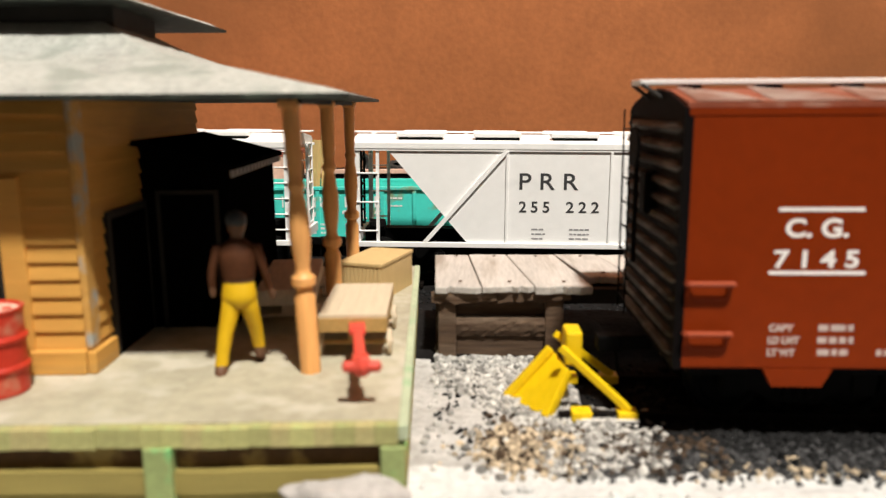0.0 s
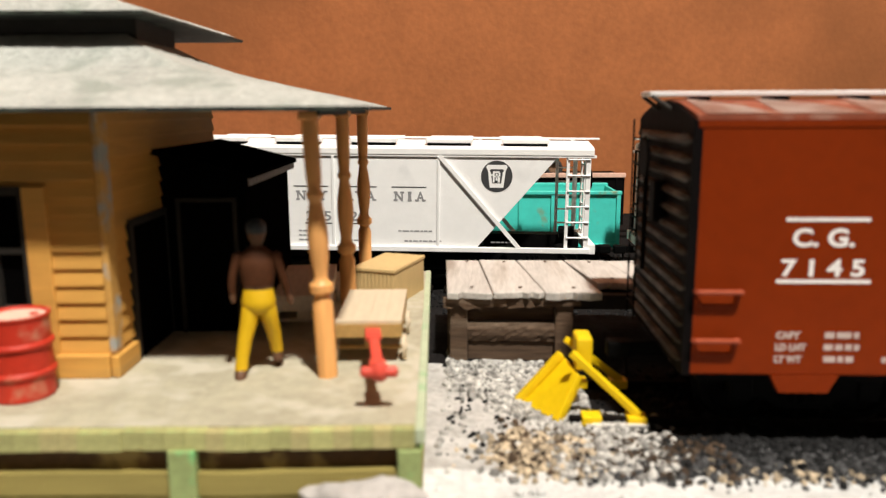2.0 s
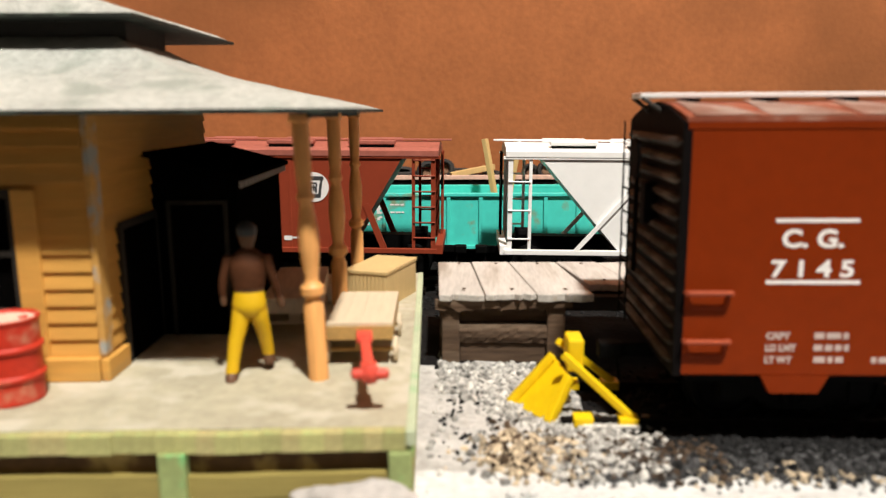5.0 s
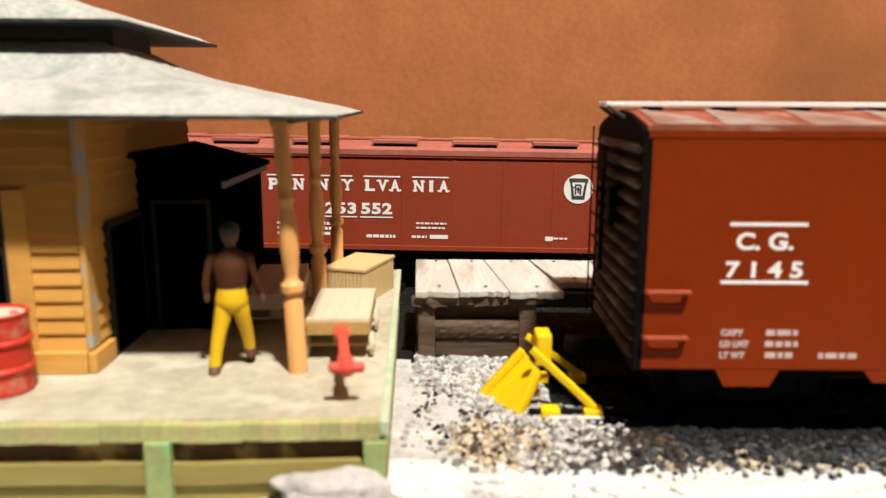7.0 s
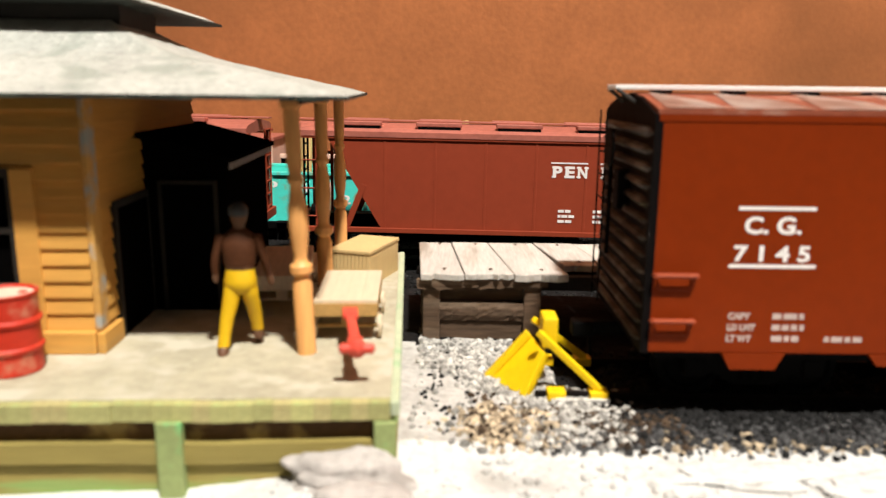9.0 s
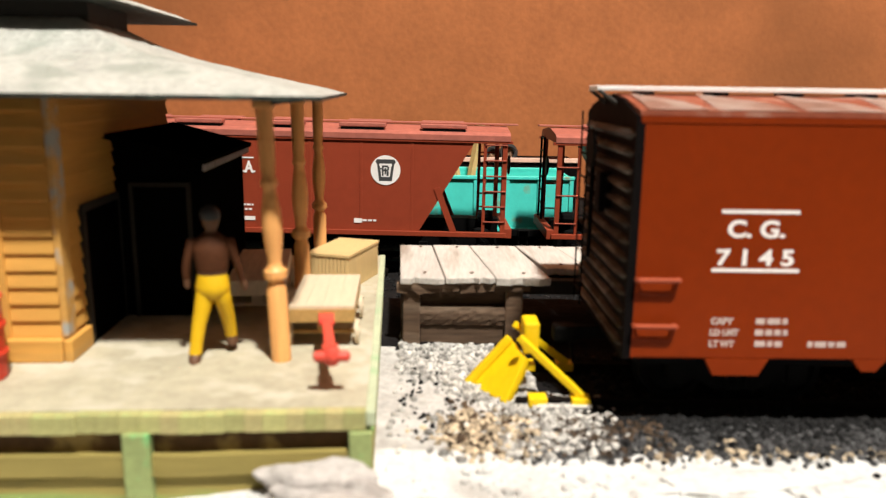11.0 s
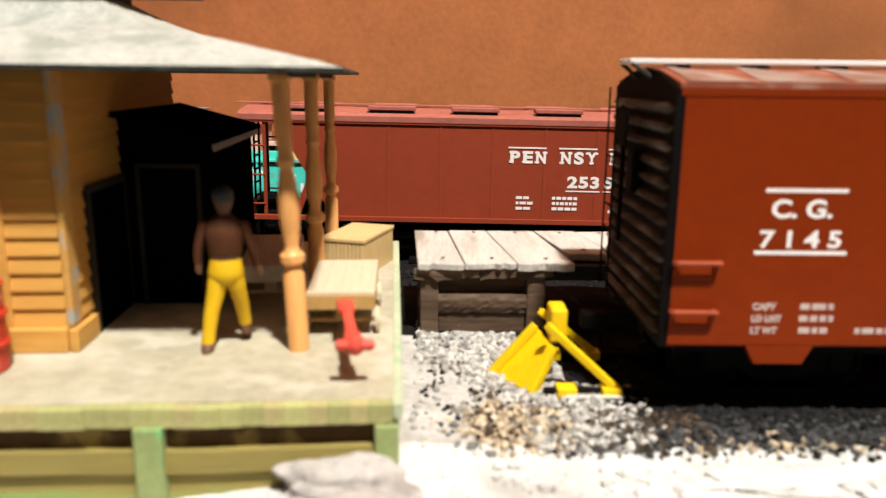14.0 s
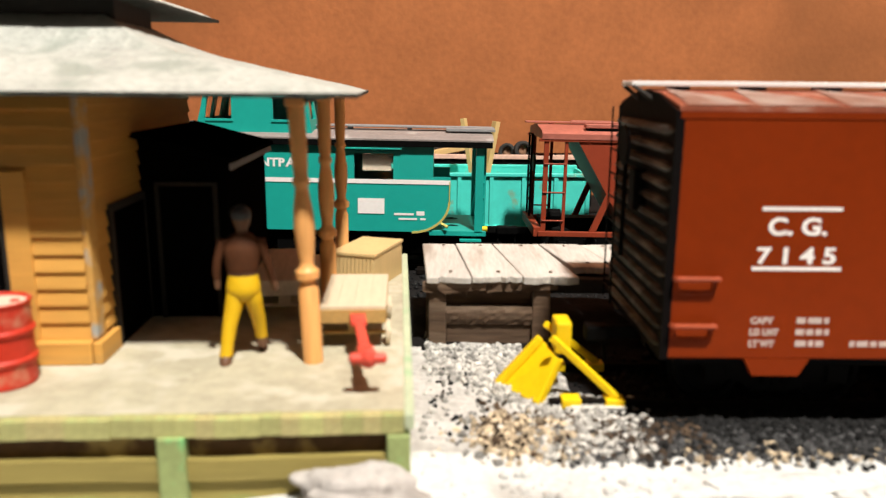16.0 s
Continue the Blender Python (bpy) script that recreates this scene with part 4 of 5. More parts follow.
# ---- standing cars behind ----
def gondola():
    W, z0, z1 = 16.5, 6.2, 26.4
    car = thing("gondola", 58.5, 302, -10.0, 0, "weathered teal gondola with white lettering on a back track", "freight car")
    L = 190
    for name, q in (("side_sheet", (-L, -W, z0, 0, -W + 0.9, z1)), ("side_sheet", (-L, W - 0.9, z0, 0, W, z1)), ("end_sheet", (-0.9, -W + 0.9, z0, 0, W - 0.9, z1)), ("end_sheet", (-L, -W + 0.9, z0, -L + 0.9, W - 0.9, z1)), ("floor_sheet", (-L + 0.9, -W + 0.9, z0, -0.9, W - 0.9, z0 + 2.4))):
        bm = B()
        box(bm, *q)
        part(name, bm, M_GOND, car)
    for s in (-1, 1):
        bm = B()
        box(bm, -L - 0.3, s * W - 1.0, z1 - 0.3, 0.3, s * W + 1.6, z1 + 1.0, 0.2)
        part("top_chord", bm, M_GOND, car)
        bm = B()
        box(bm, -L, s * W - 0.8, z0 - 0.8, 0, s * W + 0.8, z0 + 0.6, 0.15)
        part("side_sill", bm, M_GOND, car)
    for i in range(16):
        bm = B()
        x = -0.9 - i * 12.6
        prism(bm, [(x - 0.75, z0), (x + 0.75, z0), (x + 0.75, z1 - 0.4), (x - 0.75, z1 - 0.4)], -W - 0.75, -W)
        part("rib", bm, M_GOND, car)
    y = -W - 0.12
    for ch, xa, w in (("P", -128.5, 4.2), ("&", -116.6, 5.4), ("L", -103.8, 3.4), ("E", -92.2, 3.7)):
        lettering("reporting_mark", ch, 4.1, xa, y, 19.5, car, M_LETTER, w, "white reporting mark", bold=0.16)
    for ch, xa, w in (("4", -117.2, 3.4), ("1", -110.2, 1.2), ("9", -105.0, 3.5), ("2", -98.6, 3.4), ("9", -92.2, 3.6)):
        lettering("car_number", ch, 3.3, xa, y, 14.9, car, M_LETTER, w, "white car number", bold=0.14)
    bars("small_lettering", sum((words(*q, k) for k, q in enumerate(((-117.4, 12.2, 8, 0.8), (-117.4, 10.6, 8, 0.8), (-117.4, 8.9, 8, 0.8), (-103.8, 12.2, 3.6, 0.7), (-104, 8.9, 4, 0.7), (-87, 22.6, 5.6, 0.6), (-87, 19.6, 5.6, 0.6), (-84, 10.2, 5, 0.7)))), []), y, car, M_LETTER)
    bm = B()
    box(bm, -L + 8, -4, 4, -8, 4, z0)
    part("underframe", bm, M_BLACK, car)
    trucks(car, (-24, -L + 24), z0)
    return car


def lumber(name, p0, p1, w, label):
    bm = B()
    beam(bm, p0, p1, w, w * 0.6, 0.12)
    solid(name, bm, M_LUMBER, label, "lumber", "loose lumber")


def tyre(x, y, z, r, rx, rz, hub=True):
    t = thing("tyre", x, y, z, 0, "black rubber tyre lying on a car load" if not hub else "black tyre on a rusty wheel in a car load", "tyre", "tyre load")
    t.matrix_basis = pose(x * MM, y * MM, z * MM, rx, 0, rz)
    bm = B()
    lathe(bm, [(r * 0.55, -r * 0.2), (r * 0.72, -r * 0.32), (r * 0.95, -r * 0.28), (r, -r * 0.12), (r, r * 0.12), (r * 0.95, r * 0.28), (r * 0.72, r * 0.32), (r * 0.55, r * 0.2)], 24)
    bmesh.ops.delete(bm, geom=[f for f in bm.faces if len(f.verts) > 4], context="FACES")
    part("tread", bm, M_TYRE, t, smooth=True)
    if hub:
        bm = B()
        lathe(bm, [(r * 0.58, -r * 0.2), (r * 0.5, -r * 0.24), (r * 0.42, -r * 0.1), (r * 0.2, -r * 0.1), (r * 0.16, -r * 0.26), (r * 0.05, -r * 0.26)], 20)
        part("hub", bm, M_HUB, t, smooth=True)


def back_row():
    """A red gondola loaded with tyres, and a tall red car beyond, on the rearmost track."""
    W, z0, z1 = 16, 6, 28.2
    car = thing("red_gondola", 70, 355, -10, 0, "faded red gondola loaded with tyres on the rear track", "freight car")
    bm = B()
    for q in ((-146, -W, z0, 0, -W + 1, z1), (-146, W - 1, z0, 0, W, z1), (-1, -W + 1, z0, 0, W - 1, z1), (-146, -W + 1, z0, -145, W - 1, z1), (-145, -W + 1, 25.7, -1, W - 1, 27.5)):
        box(bm, *q)
    part("body", bm, M_BOXEND, car)
    bm = B()
    box(bm, -146.4, -W - 0.9, z1 - 0.3, 0.4, -W + 1.2, z1 + 1.7, 0.2)
    part("top_chord", bm, M_PINK, car, "faded pinkish rim")
    for i in range(11):
        bm = B()
        box(bm, -4 - i * 12.6, -W - 0.7, z0, -2.8 - i * 12.6, -W, z1 - 0.4)
        part("rib", bm, M_BOXEND, car)
    trucks(car, (-22, -124), z0)
    for x, y, z, r, rx, rz, hub in ((-29, 347, 20.1, 6.6, 12, 20, False), (-17, 350, 20.3, 5.6, 84, 10, True), (-9, 348, 22.1, 4.8, 80, -14, True), (-48, 348, 22.3, 5.0, 84, 30, True),
                                    (13, 352, 19.1, 4.6, 6, 0, False), (38, 344, 21.7, 4.4, 86, 12, True), (-2, 361, 19.3, 5.5, 5, 0, False), (31, 347, 20.5, 4.2, 78, -20, True)):
        tyre(x, y, z, r, rx, rz, hub)
    tall = thing("red_hopper", -80, 355, -10, 0, "faded red ribbed freight car on the rear track", "freight car")
    bm = B()
    box(bm, -140, -16, 8, 0, 16, 36, 0.3)
    part("body", bm, M_PINK, tall)
    for i in range(12):
        bm = B()
        box(bm, -3 - i * 12, -16.9, 8, -1.8 - i * 12, -16, 36)
        part("rib", bm, M_PINK, tall)
    bm = B()
    box(bm, -141, -17, 35.6, 1, 17, 37.5, 0.3)
    part("roof", bm, M_REDROOF, tall)
    trucks(tall, (-22, -118), 9)


# ---- station ----
ST = (-3.6, 79.5, 3.0)


def st(u, v, z):
    c, s = math.cos(radians(ST[2])), math.sin(radians(ST[2]))
    return ST[0] + u * c - v * s, ST[1] + u * s + v * c, z


def platform():
    p = thing("station_platform", ST[0], ST[1], 0, ST[2], "raised wooden station platform with mossy green edging", "platform")
    bm = B()
    box(bm, -180, 1.6, 7.6, -1.0, 93, 10.0, 0.1)
    part("deck", bm, M_DECK, p, "worn grey-green deck")
    rng = random.Random(5)
    bms = []
    for w in (2.3, 2.6, 2.9, 3.0):
        bm = B()
        box(bm, 0.0, 0.0, 0, w, 1.6, 2.6, 0.1)
        bms.append((w, made("board_end", bm, M_EDGE_TAN if w == 2.3 else M_EDGE)))
    x = -1.2
    while x > -100:
        w, me = rng.choice(bms)
        x -= w
        again("board_end", me, p, x, -0.1 + rng.uniform(-0.12, 0.12), 7.35 + rng.uniform(-0.12, 0.08))
    bm = B()
    box(bm, -1.2, -0.2, 8.0, 0.1, 93, 10.15, 0.25)
    part("edge_trim", bm, M_MINT, p, "pale mint edge board")
    bm = B()
    box(bm, -180, 1.5, 4.0, -1.2, 3.4, 7.4)
    part("stringer", bm, M_STRINGER, p, "dark brown stringer under the deck")
    for z0, z1, d in ((1.3, 4.2, 0.3), (-7.2, 0.75, 1.1)):
        bm = B()
        n = 40
        for k in range(n):
            xa, xb = -120 + k * 119.0 / n, -120 + (k + 1) * 119.0 / n
            wa, wb = (0.35 * noise.noise((xx * 0.05, z0, 0)) for xx in (xa, xb))
            vs = [bm.verts.new(q) for q in ((xa, d, z0 + wa), (xb, d, z0 + wb), (xb, d, z1 + wb), (xa, d, z1 + wa), (xa, d + 1.4, z0 + wa), (xb, d + 1.4, z0 + wb), (xb, d + 1.4, z1 + wb), (xa, d + 1.4, z1 + wa))]
            for q in ((0, 1, 2, 3), (7, 6, 5, 4), (3, 2, 6, 7), (0, 4, 5, 1)):
                bm.faces.new([vs[i] for i in q])
        part("skirt_plank", bm, M_OLIVE, p, "olive horizontal skirt plank")
    for xc in (-30.2, -58, -86):
        bm = B()
        box(bm, xc - 1.7, -0.6, -8, xc + 1.7, 1.6, 7.5, 0.3)
        part("skirt_post", bm, M_GREEN, p, "green skirt post")
    bm = B()
    box(bm, -3.4, -0.4, -3, -0.4, 1.6, 7.3, 0.3)
    part("skirt_post", bm, M_GREEN, p, "green skirt post")
    bm = B()
    for z0, z1 in ((1.3, 4.2), (-1.9, 0.9)):
        box(bm, -1.4, 1.7, z0, -0.4, 93, z1)
    box(bm, -3.0, 1.8, 4.0, -1.6, 93, 7.4)
    part("side_skirt", bm, M_OLIVE, p)
    bm = B()
    box(bm, -178, 4, -6, -4, 91, 7.6)
    part("fill", bm, M_DARKWOOD, p)


def clapboards(parent, x0, x1, y, z0, z1, step, material, holes=(), side=False):
    """Lapped boards on a wall that faces -y (or +x with side), cut round the openings (x0, x1, z0, z1)."""
    z = z0
    while z < z1 - 0.1:
        zt = min(z + step, z1)
        spans = [(x0, x1)]
        for a, b, c, d in holes:
            if zt > c + 0.05 and z < d - 0.05:
                spans = [q for s in spans for q in ((s[0], min(s[1], a)), (max(s[0], b), s[1])) if q[1] - q[0] > 0.05]
        for a, b in spans:
            bm = B()
            if side:
                prism(bm, [(y + 0.62, z), (y + 0.62, z + 0.25), (y + 0.18, zt), (y, zt), (y, z)], a, b)
            else:
                prism(bm, [(y - 0.62, z), (y - 0.62, z + 0.25), (y - 0.18, zt), (y, zt), (y, z)], a, b, axis="x")
            part("clapboard", bm, material, parent)
        z = zt


def station():
    s = thing("station", ST[0], ST[1], 10.0, ST[2], "ochre wooden station house with snowy grey hipped roofs", "building")
    # main room: walls with a window opening in the front; right wall at u = -46
    x0, x1, y0, y1, top = -150.0, -46.5, 20.3, 76.0, 40.5
    holes = [(-66.5, -57.6, 10.5, 27.5)]
    bm = B()
    for q in ((x0, 0, -66.5, top), (-57.6, 0, x1, top), (-66.5, 0, -57.6, 10.5), (-66.5, 27.5, -57.6, top)):
        box(bm, q[0], y0, q[1], q[2], y0 + 1.5, q[3])
    part("front_wall", bm, M_CLAP, s)
    bm = B()
    box(bm, x1 - 1.5, y0 + 1.5, 0, x1, y1, top)
    part("side_wall", bm, M_CLAP, s)
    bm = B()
    # inner walls in black: the room's darkness is in their colour
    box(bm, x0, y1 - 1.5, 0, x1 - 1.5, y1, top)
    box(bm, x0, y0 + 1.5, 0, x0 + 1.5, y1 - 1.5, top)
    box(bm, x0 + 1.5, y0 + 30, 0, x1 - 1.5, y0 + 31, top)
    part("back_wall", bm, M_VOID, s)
    clapboards(s, x0, -46.9, y0, 3.6, 39.5, 2.55, M_CLAP, holes)
    bm = B()
    box(bm, -57.4, y0 - 0.95, 3.6, -54.0, y0 - 0.1, 28.4, 0.15)
    part("window_trim", bm, M_CLAP, s)
    bm = B()
    box(bm, -46.85, y0 - 0.55, 3.6, -45.9, y0 + 2.6, 39.5, 0.15)
    part("corner_board", bm, M_WORN, s, "ochre corner board with peeling grey patches")
    clapboards(s, y0 + 2.6, y1, x1, 4.0, 39.5, 2.55, M_CLAP, (), side=True)
    bm = B()
    box(bm, x0, y0 - 1.7, 0.0, -46.6, y0 + 0.2, 3.6, 0.25)
    part("base_board", bm, M_CLAP, s)
    bm = B()
    box(bm, -46.5, y0 - 1.4, 0.0, -45.2, 27.0, 3.4, 0.25)
    part("base_board", bm, M_CLAP, s)
    win = B()
    for q in ((-67.6, 9.6, -56.9, 10.9), (-67.6, 27.1, -56.9, 28.4), (-67.6, 10.9, -66.2, 27.1), (-58.0, 10.9, -56.9, 27.1), (-62.6, 10.9, -61.8, 27.1), (-66.2, 18.7, -62.6, 19.5), (-61.8, 18.7, -58, 19.5)):
        box(win, q[0], y0 - 0.9, q[1], q[2], y0 + 0.8, q[3])
    f = part("window_frame", win, M_DARKWOOD, s, "dark window frame")
    # opaque black panes stand in for the dark room behind
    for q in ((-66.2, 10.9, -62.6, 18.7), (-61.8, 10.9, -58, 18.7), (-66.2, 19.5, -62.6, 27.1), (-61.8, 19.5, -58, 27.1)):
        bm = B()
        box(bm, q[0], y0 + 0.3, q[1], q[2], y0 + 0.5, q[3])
        part("pane", bm, M_VOID, f, "pane coloured black for the unlit room")
    # doorway added on the right wall, black where the wall falls into shade
    bm = B()
    for q in ((27.2, 0.0, 28.4, 22.4), (42.6, 0.0, 43.0, 22.4), (28.4, 21.2, 42.6, 22.4)):
        box(bm, x1 - 0.4, q[0], q[1], x1 + 1.1, q[2], q[3])
    f = part("door_frame", bm, M_DARKWOOD, s, "dark door frame")
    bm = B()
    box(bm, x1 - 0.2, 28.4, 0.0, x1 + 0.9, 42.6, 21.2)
    part("shade_panel", bm, M_VOID, f, "black door panel standing in for the shaded wall")
    # lean-to on the right wall with a door and shed roof, shade painted as black
    a0, a1, b0, b1 = -46.4, -31.4, 43.0, 80.0
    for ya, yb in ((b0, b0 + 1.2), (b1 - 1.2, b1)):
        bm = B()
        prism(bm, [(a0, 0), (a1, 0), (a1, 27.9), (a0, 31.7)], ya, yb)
        part("lean_to_wall", bm, M_VOID, s, "lean-to wall coloured black as if unlit")
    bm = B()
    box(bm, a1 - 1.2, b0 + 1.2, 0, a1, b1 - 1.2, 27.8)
    part("lean_to_wall", bm, M_VOID, s, "lean-to wall coloured black as if unlit")
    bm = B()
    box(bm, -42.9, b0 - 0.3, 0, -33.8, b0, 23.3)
    part("door", bm, M_VOID, s, "black door panel standing in for an unlit opening")
    bm = B()
    box(bm, -43.6, b0 - 0.7, 0, -42.9, b0, 24.0)
    box(bm, -33.8, b0 - 0.7, 0, -33.1, b0, 24.0)
    box(bm, -42.9, b0 - 0.7, 23.3, -33.8, b0, 24.0)
    part("door_frame", bm, M_DARKWOOD, s, "dark door frame")
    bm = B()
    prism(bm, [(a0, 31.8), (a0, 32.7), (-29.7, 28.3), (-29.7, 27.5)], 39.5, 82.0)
    part("lean_to_roof", bm, M_VOID, s, "lean-to roof coloured black as if unlit")
    # valance in a lighter grey that paints the lit streak on the eave
    for i in range(15):
        bm = B()
        box(bm, -30.2, 40.0 + i * 2.7, 26.3, -29.8, 41.5 + i * 2.7, 27.7)
        part("valance_slat", bm, M_ROOFWALK, s, "valance slat greyed to show a lit streak")
    # lower roof: hipped, slightly flared, over walls and porch
    def hip(name, corners, inner, rise, sweep, material, thick, ze):
        """A hipped roof from eave corners to a smaller inner ring, rising by `rise` and swept up by `sweep` near the top."""
        steps = 12
        bm = B()
        rings = []
        for k in range(steps + 1):
            t = k / steps
            zz = ze + rise * t + sweep * max(0.0, (t - 0.68) / 0.32) ** 1.5
            r = [(x + (i - x) * t, y + (j - y) * t, zz + d * (1 - t)) for (x, y, d), (i, j) in zip(corners, inner)]
            ring = []
            for i in range(4):
                p, q = Vector(r[i]), Vector(r[(i + 1) % 4])
                n = 90 if i % 2 == 0 else 50
                for j in range(n):
                    w = p.lerp(q, j / n)
                    w.z += 0.16 * noise.noise((w.x * 0.5, w.y * 0.5, zz)) + 0.2 * noise.noise((w.x * 0.08, w.y * 0.08, zz * 0.3))
                    if k == 0:
                        w.z -= 0.25 + 0.3 * noise.noise((w.x * 0.35, w.y * 0.35, 2.0))
                    ring.append(bm.verts.new(w))
            rings.append(ring)
        for a, b in zip(rings, rings[1:]):
            n = len(a)
            for i in range(n):
                bm.faces.new([a[i], a[(i + 1) % n], b[(i + 1) % n], b[i]])
        bm.faces.new(rings[-1])
        part(name, bm, material, s, smooth=True)
        bm = B()
        zf = ze - thick
        o = [tuple(c[:2]) for c in corners]
        lift = [c[2] for c in corners]
        for j in range(4):
            k = (j + 1) % 4
            vs = [bm.verts.new((*q, z)) for q, z in ((o[j], zf + lift[j]), (o[k], zf + lift[k]), (o[k], ze - 0.1 + lift[k]), (o[j], ze - 0.1 + lift[j]))]
            bm.faces.new(vs)
        bm.faces.new([bm.verts.new((*q, zf + d)) for q, d in zip(o, lift)][::-1])
        part(name + "_fascia", bm, M_EAVE, s, "dark greenish roof edge")
    hip("lower_roof", ((-190, 10.5, 0.0), (-7.0, 10.5, 0.0), (-9.0, 95.0, 0.0), (-190, 95.0, 0.0)), ((-150, 38.0), (-48.0, 38.0), (-48.0, 57.0), (-150, 57.0)), 8.4, 3.0, M_ROOF, 0.7, 39.5)
    bm = B()
    box(bm, -148, 38.5, 47, -46.5, 56.5, 54.5)
    part("clerestory", bm, M_DARKWOOD, s, "dark clerestory wall")
    hip("upper_roof", ((-175, 33.0, 0.9), (-43.2, 33.0, 0.9), (-38.4, 74.6, 0.0), (-175, 74.6, 0.0)), ((-150, 44.0), (-66, 44.0), (-66, 48.5), (-150, 48.5)), 8.4, 1.6, M_ROOF, 0.6, 53.3)


def porch_post(v, lean=0.0):
    u = -15.2
    x, y, z = st(u, v, 10.0)
    p = thing("porch_post", x + lean, y, 10.0, ST[2], "varnished turned wooden porch post", "post", "porch posts")
    p.matrix_basis = pose((x + 0.55 * lean) * MM, y * MM, 10.0 * MM, 0, -2.1 * lean, ST[2])
    bm = B()
    prof = [(1.5, 0), (1.5, 11.2), (1.2, 11.8), (1.1, 12.4), (1.75, 13.0), (1.75, 14.0), (1.1, 14.6), (1.0, 15.4), (1.3, 17.5), (1.52, 20.0), (1.46, 22.4), (1.05, 25.2), (0.9, 26.2),
            (1.25, 26.8), (1.25, 27.3), (0.95, 27.8), (1.12, 29.5), (1.2, 33.0), (1.2, 38.7)]
    lathe(bm, prof, 20)
    part("shaft", bm, M_POST, p, smooth=True)
    bm = B()
    box(bm, -1.4, -1.4, 37.6, 1.4, 1.4, 38.75, 0.2)
    part("capital", bm, M_POST, p)


def porch_beam():
    x, y, z = st(0, 0, 0)
    bm = B()
    box(bm, -16.2, 18, 38.1, -14.2, 92, 38.78, 0.15)
    b = solid("porch_beam", bm, M_DARKWOOD, "dark beam under the porch eave", "beam", at=(x, y, 10.0, ST[2]))


def drum():
    x, y, z = st(-56.0, 12.6, 10)
    d = thing("oil_drum", x, y, 10.0, 0, "red steel drum with raised hoops on the platform", "drum")
    bm = B()
    r = 4.1
    lathe(bm, [(r - 0.3, 0), (r, 0.2), (r, 3.2), (r + 0.35, 3.5), (r + 0.35, 3.9), (r, 4.2), (r, 7.2), (r + 0.35, 7.5), (r + 0.35, 7.9), (r, 8.2), (r, 11.3), (r + 0.2, 11.5), (r + 0.2, 11.8), (r - 0.2, 11.8), (r - 0.4, 11.4)], 32)
    part("shell", bm, M_DRUM, d, smooth=True)
    bm = B()
    lathe(bm, [(0.6, 11.4), (0.6, 11.7)], 12, (2.2, 0.6, 0))
    part("bung", bm, M_DRUM, d)
    bm = B()
    lathe(bm, [(r - 0.42, 11.2), (r - 0.42, 11.42), (r - 1.0, 11.5)], 32)
    part("lid", bm, M_PINK, d, "faded pinkish lid")


def loft(bm, rings, seg=14):
    """A closed rounded limb through rings (x, y, z, half width, half depth)."""
    loops = [[bm.verts.new((x + rx * math.cos(2 * math.pi * i / seg), y + ry * math.sin(2 * math.pi * i / seg), z)) for i in range(seg)] for x, y, z, rx, ry in rings]
    fs = [bm.faces.new([a[i], a[(i + 1) % seg], b[(i + 1) % seg], b[i]]) for a, b in zip(loops, loops[1:]) for i in range(seg)]
    fs += [bm.faces.new(loops[0][::-1]), bm.faces.new(loops[-1])]
    bmesh.ops.recalc_face_normals(bm, faces=fs)


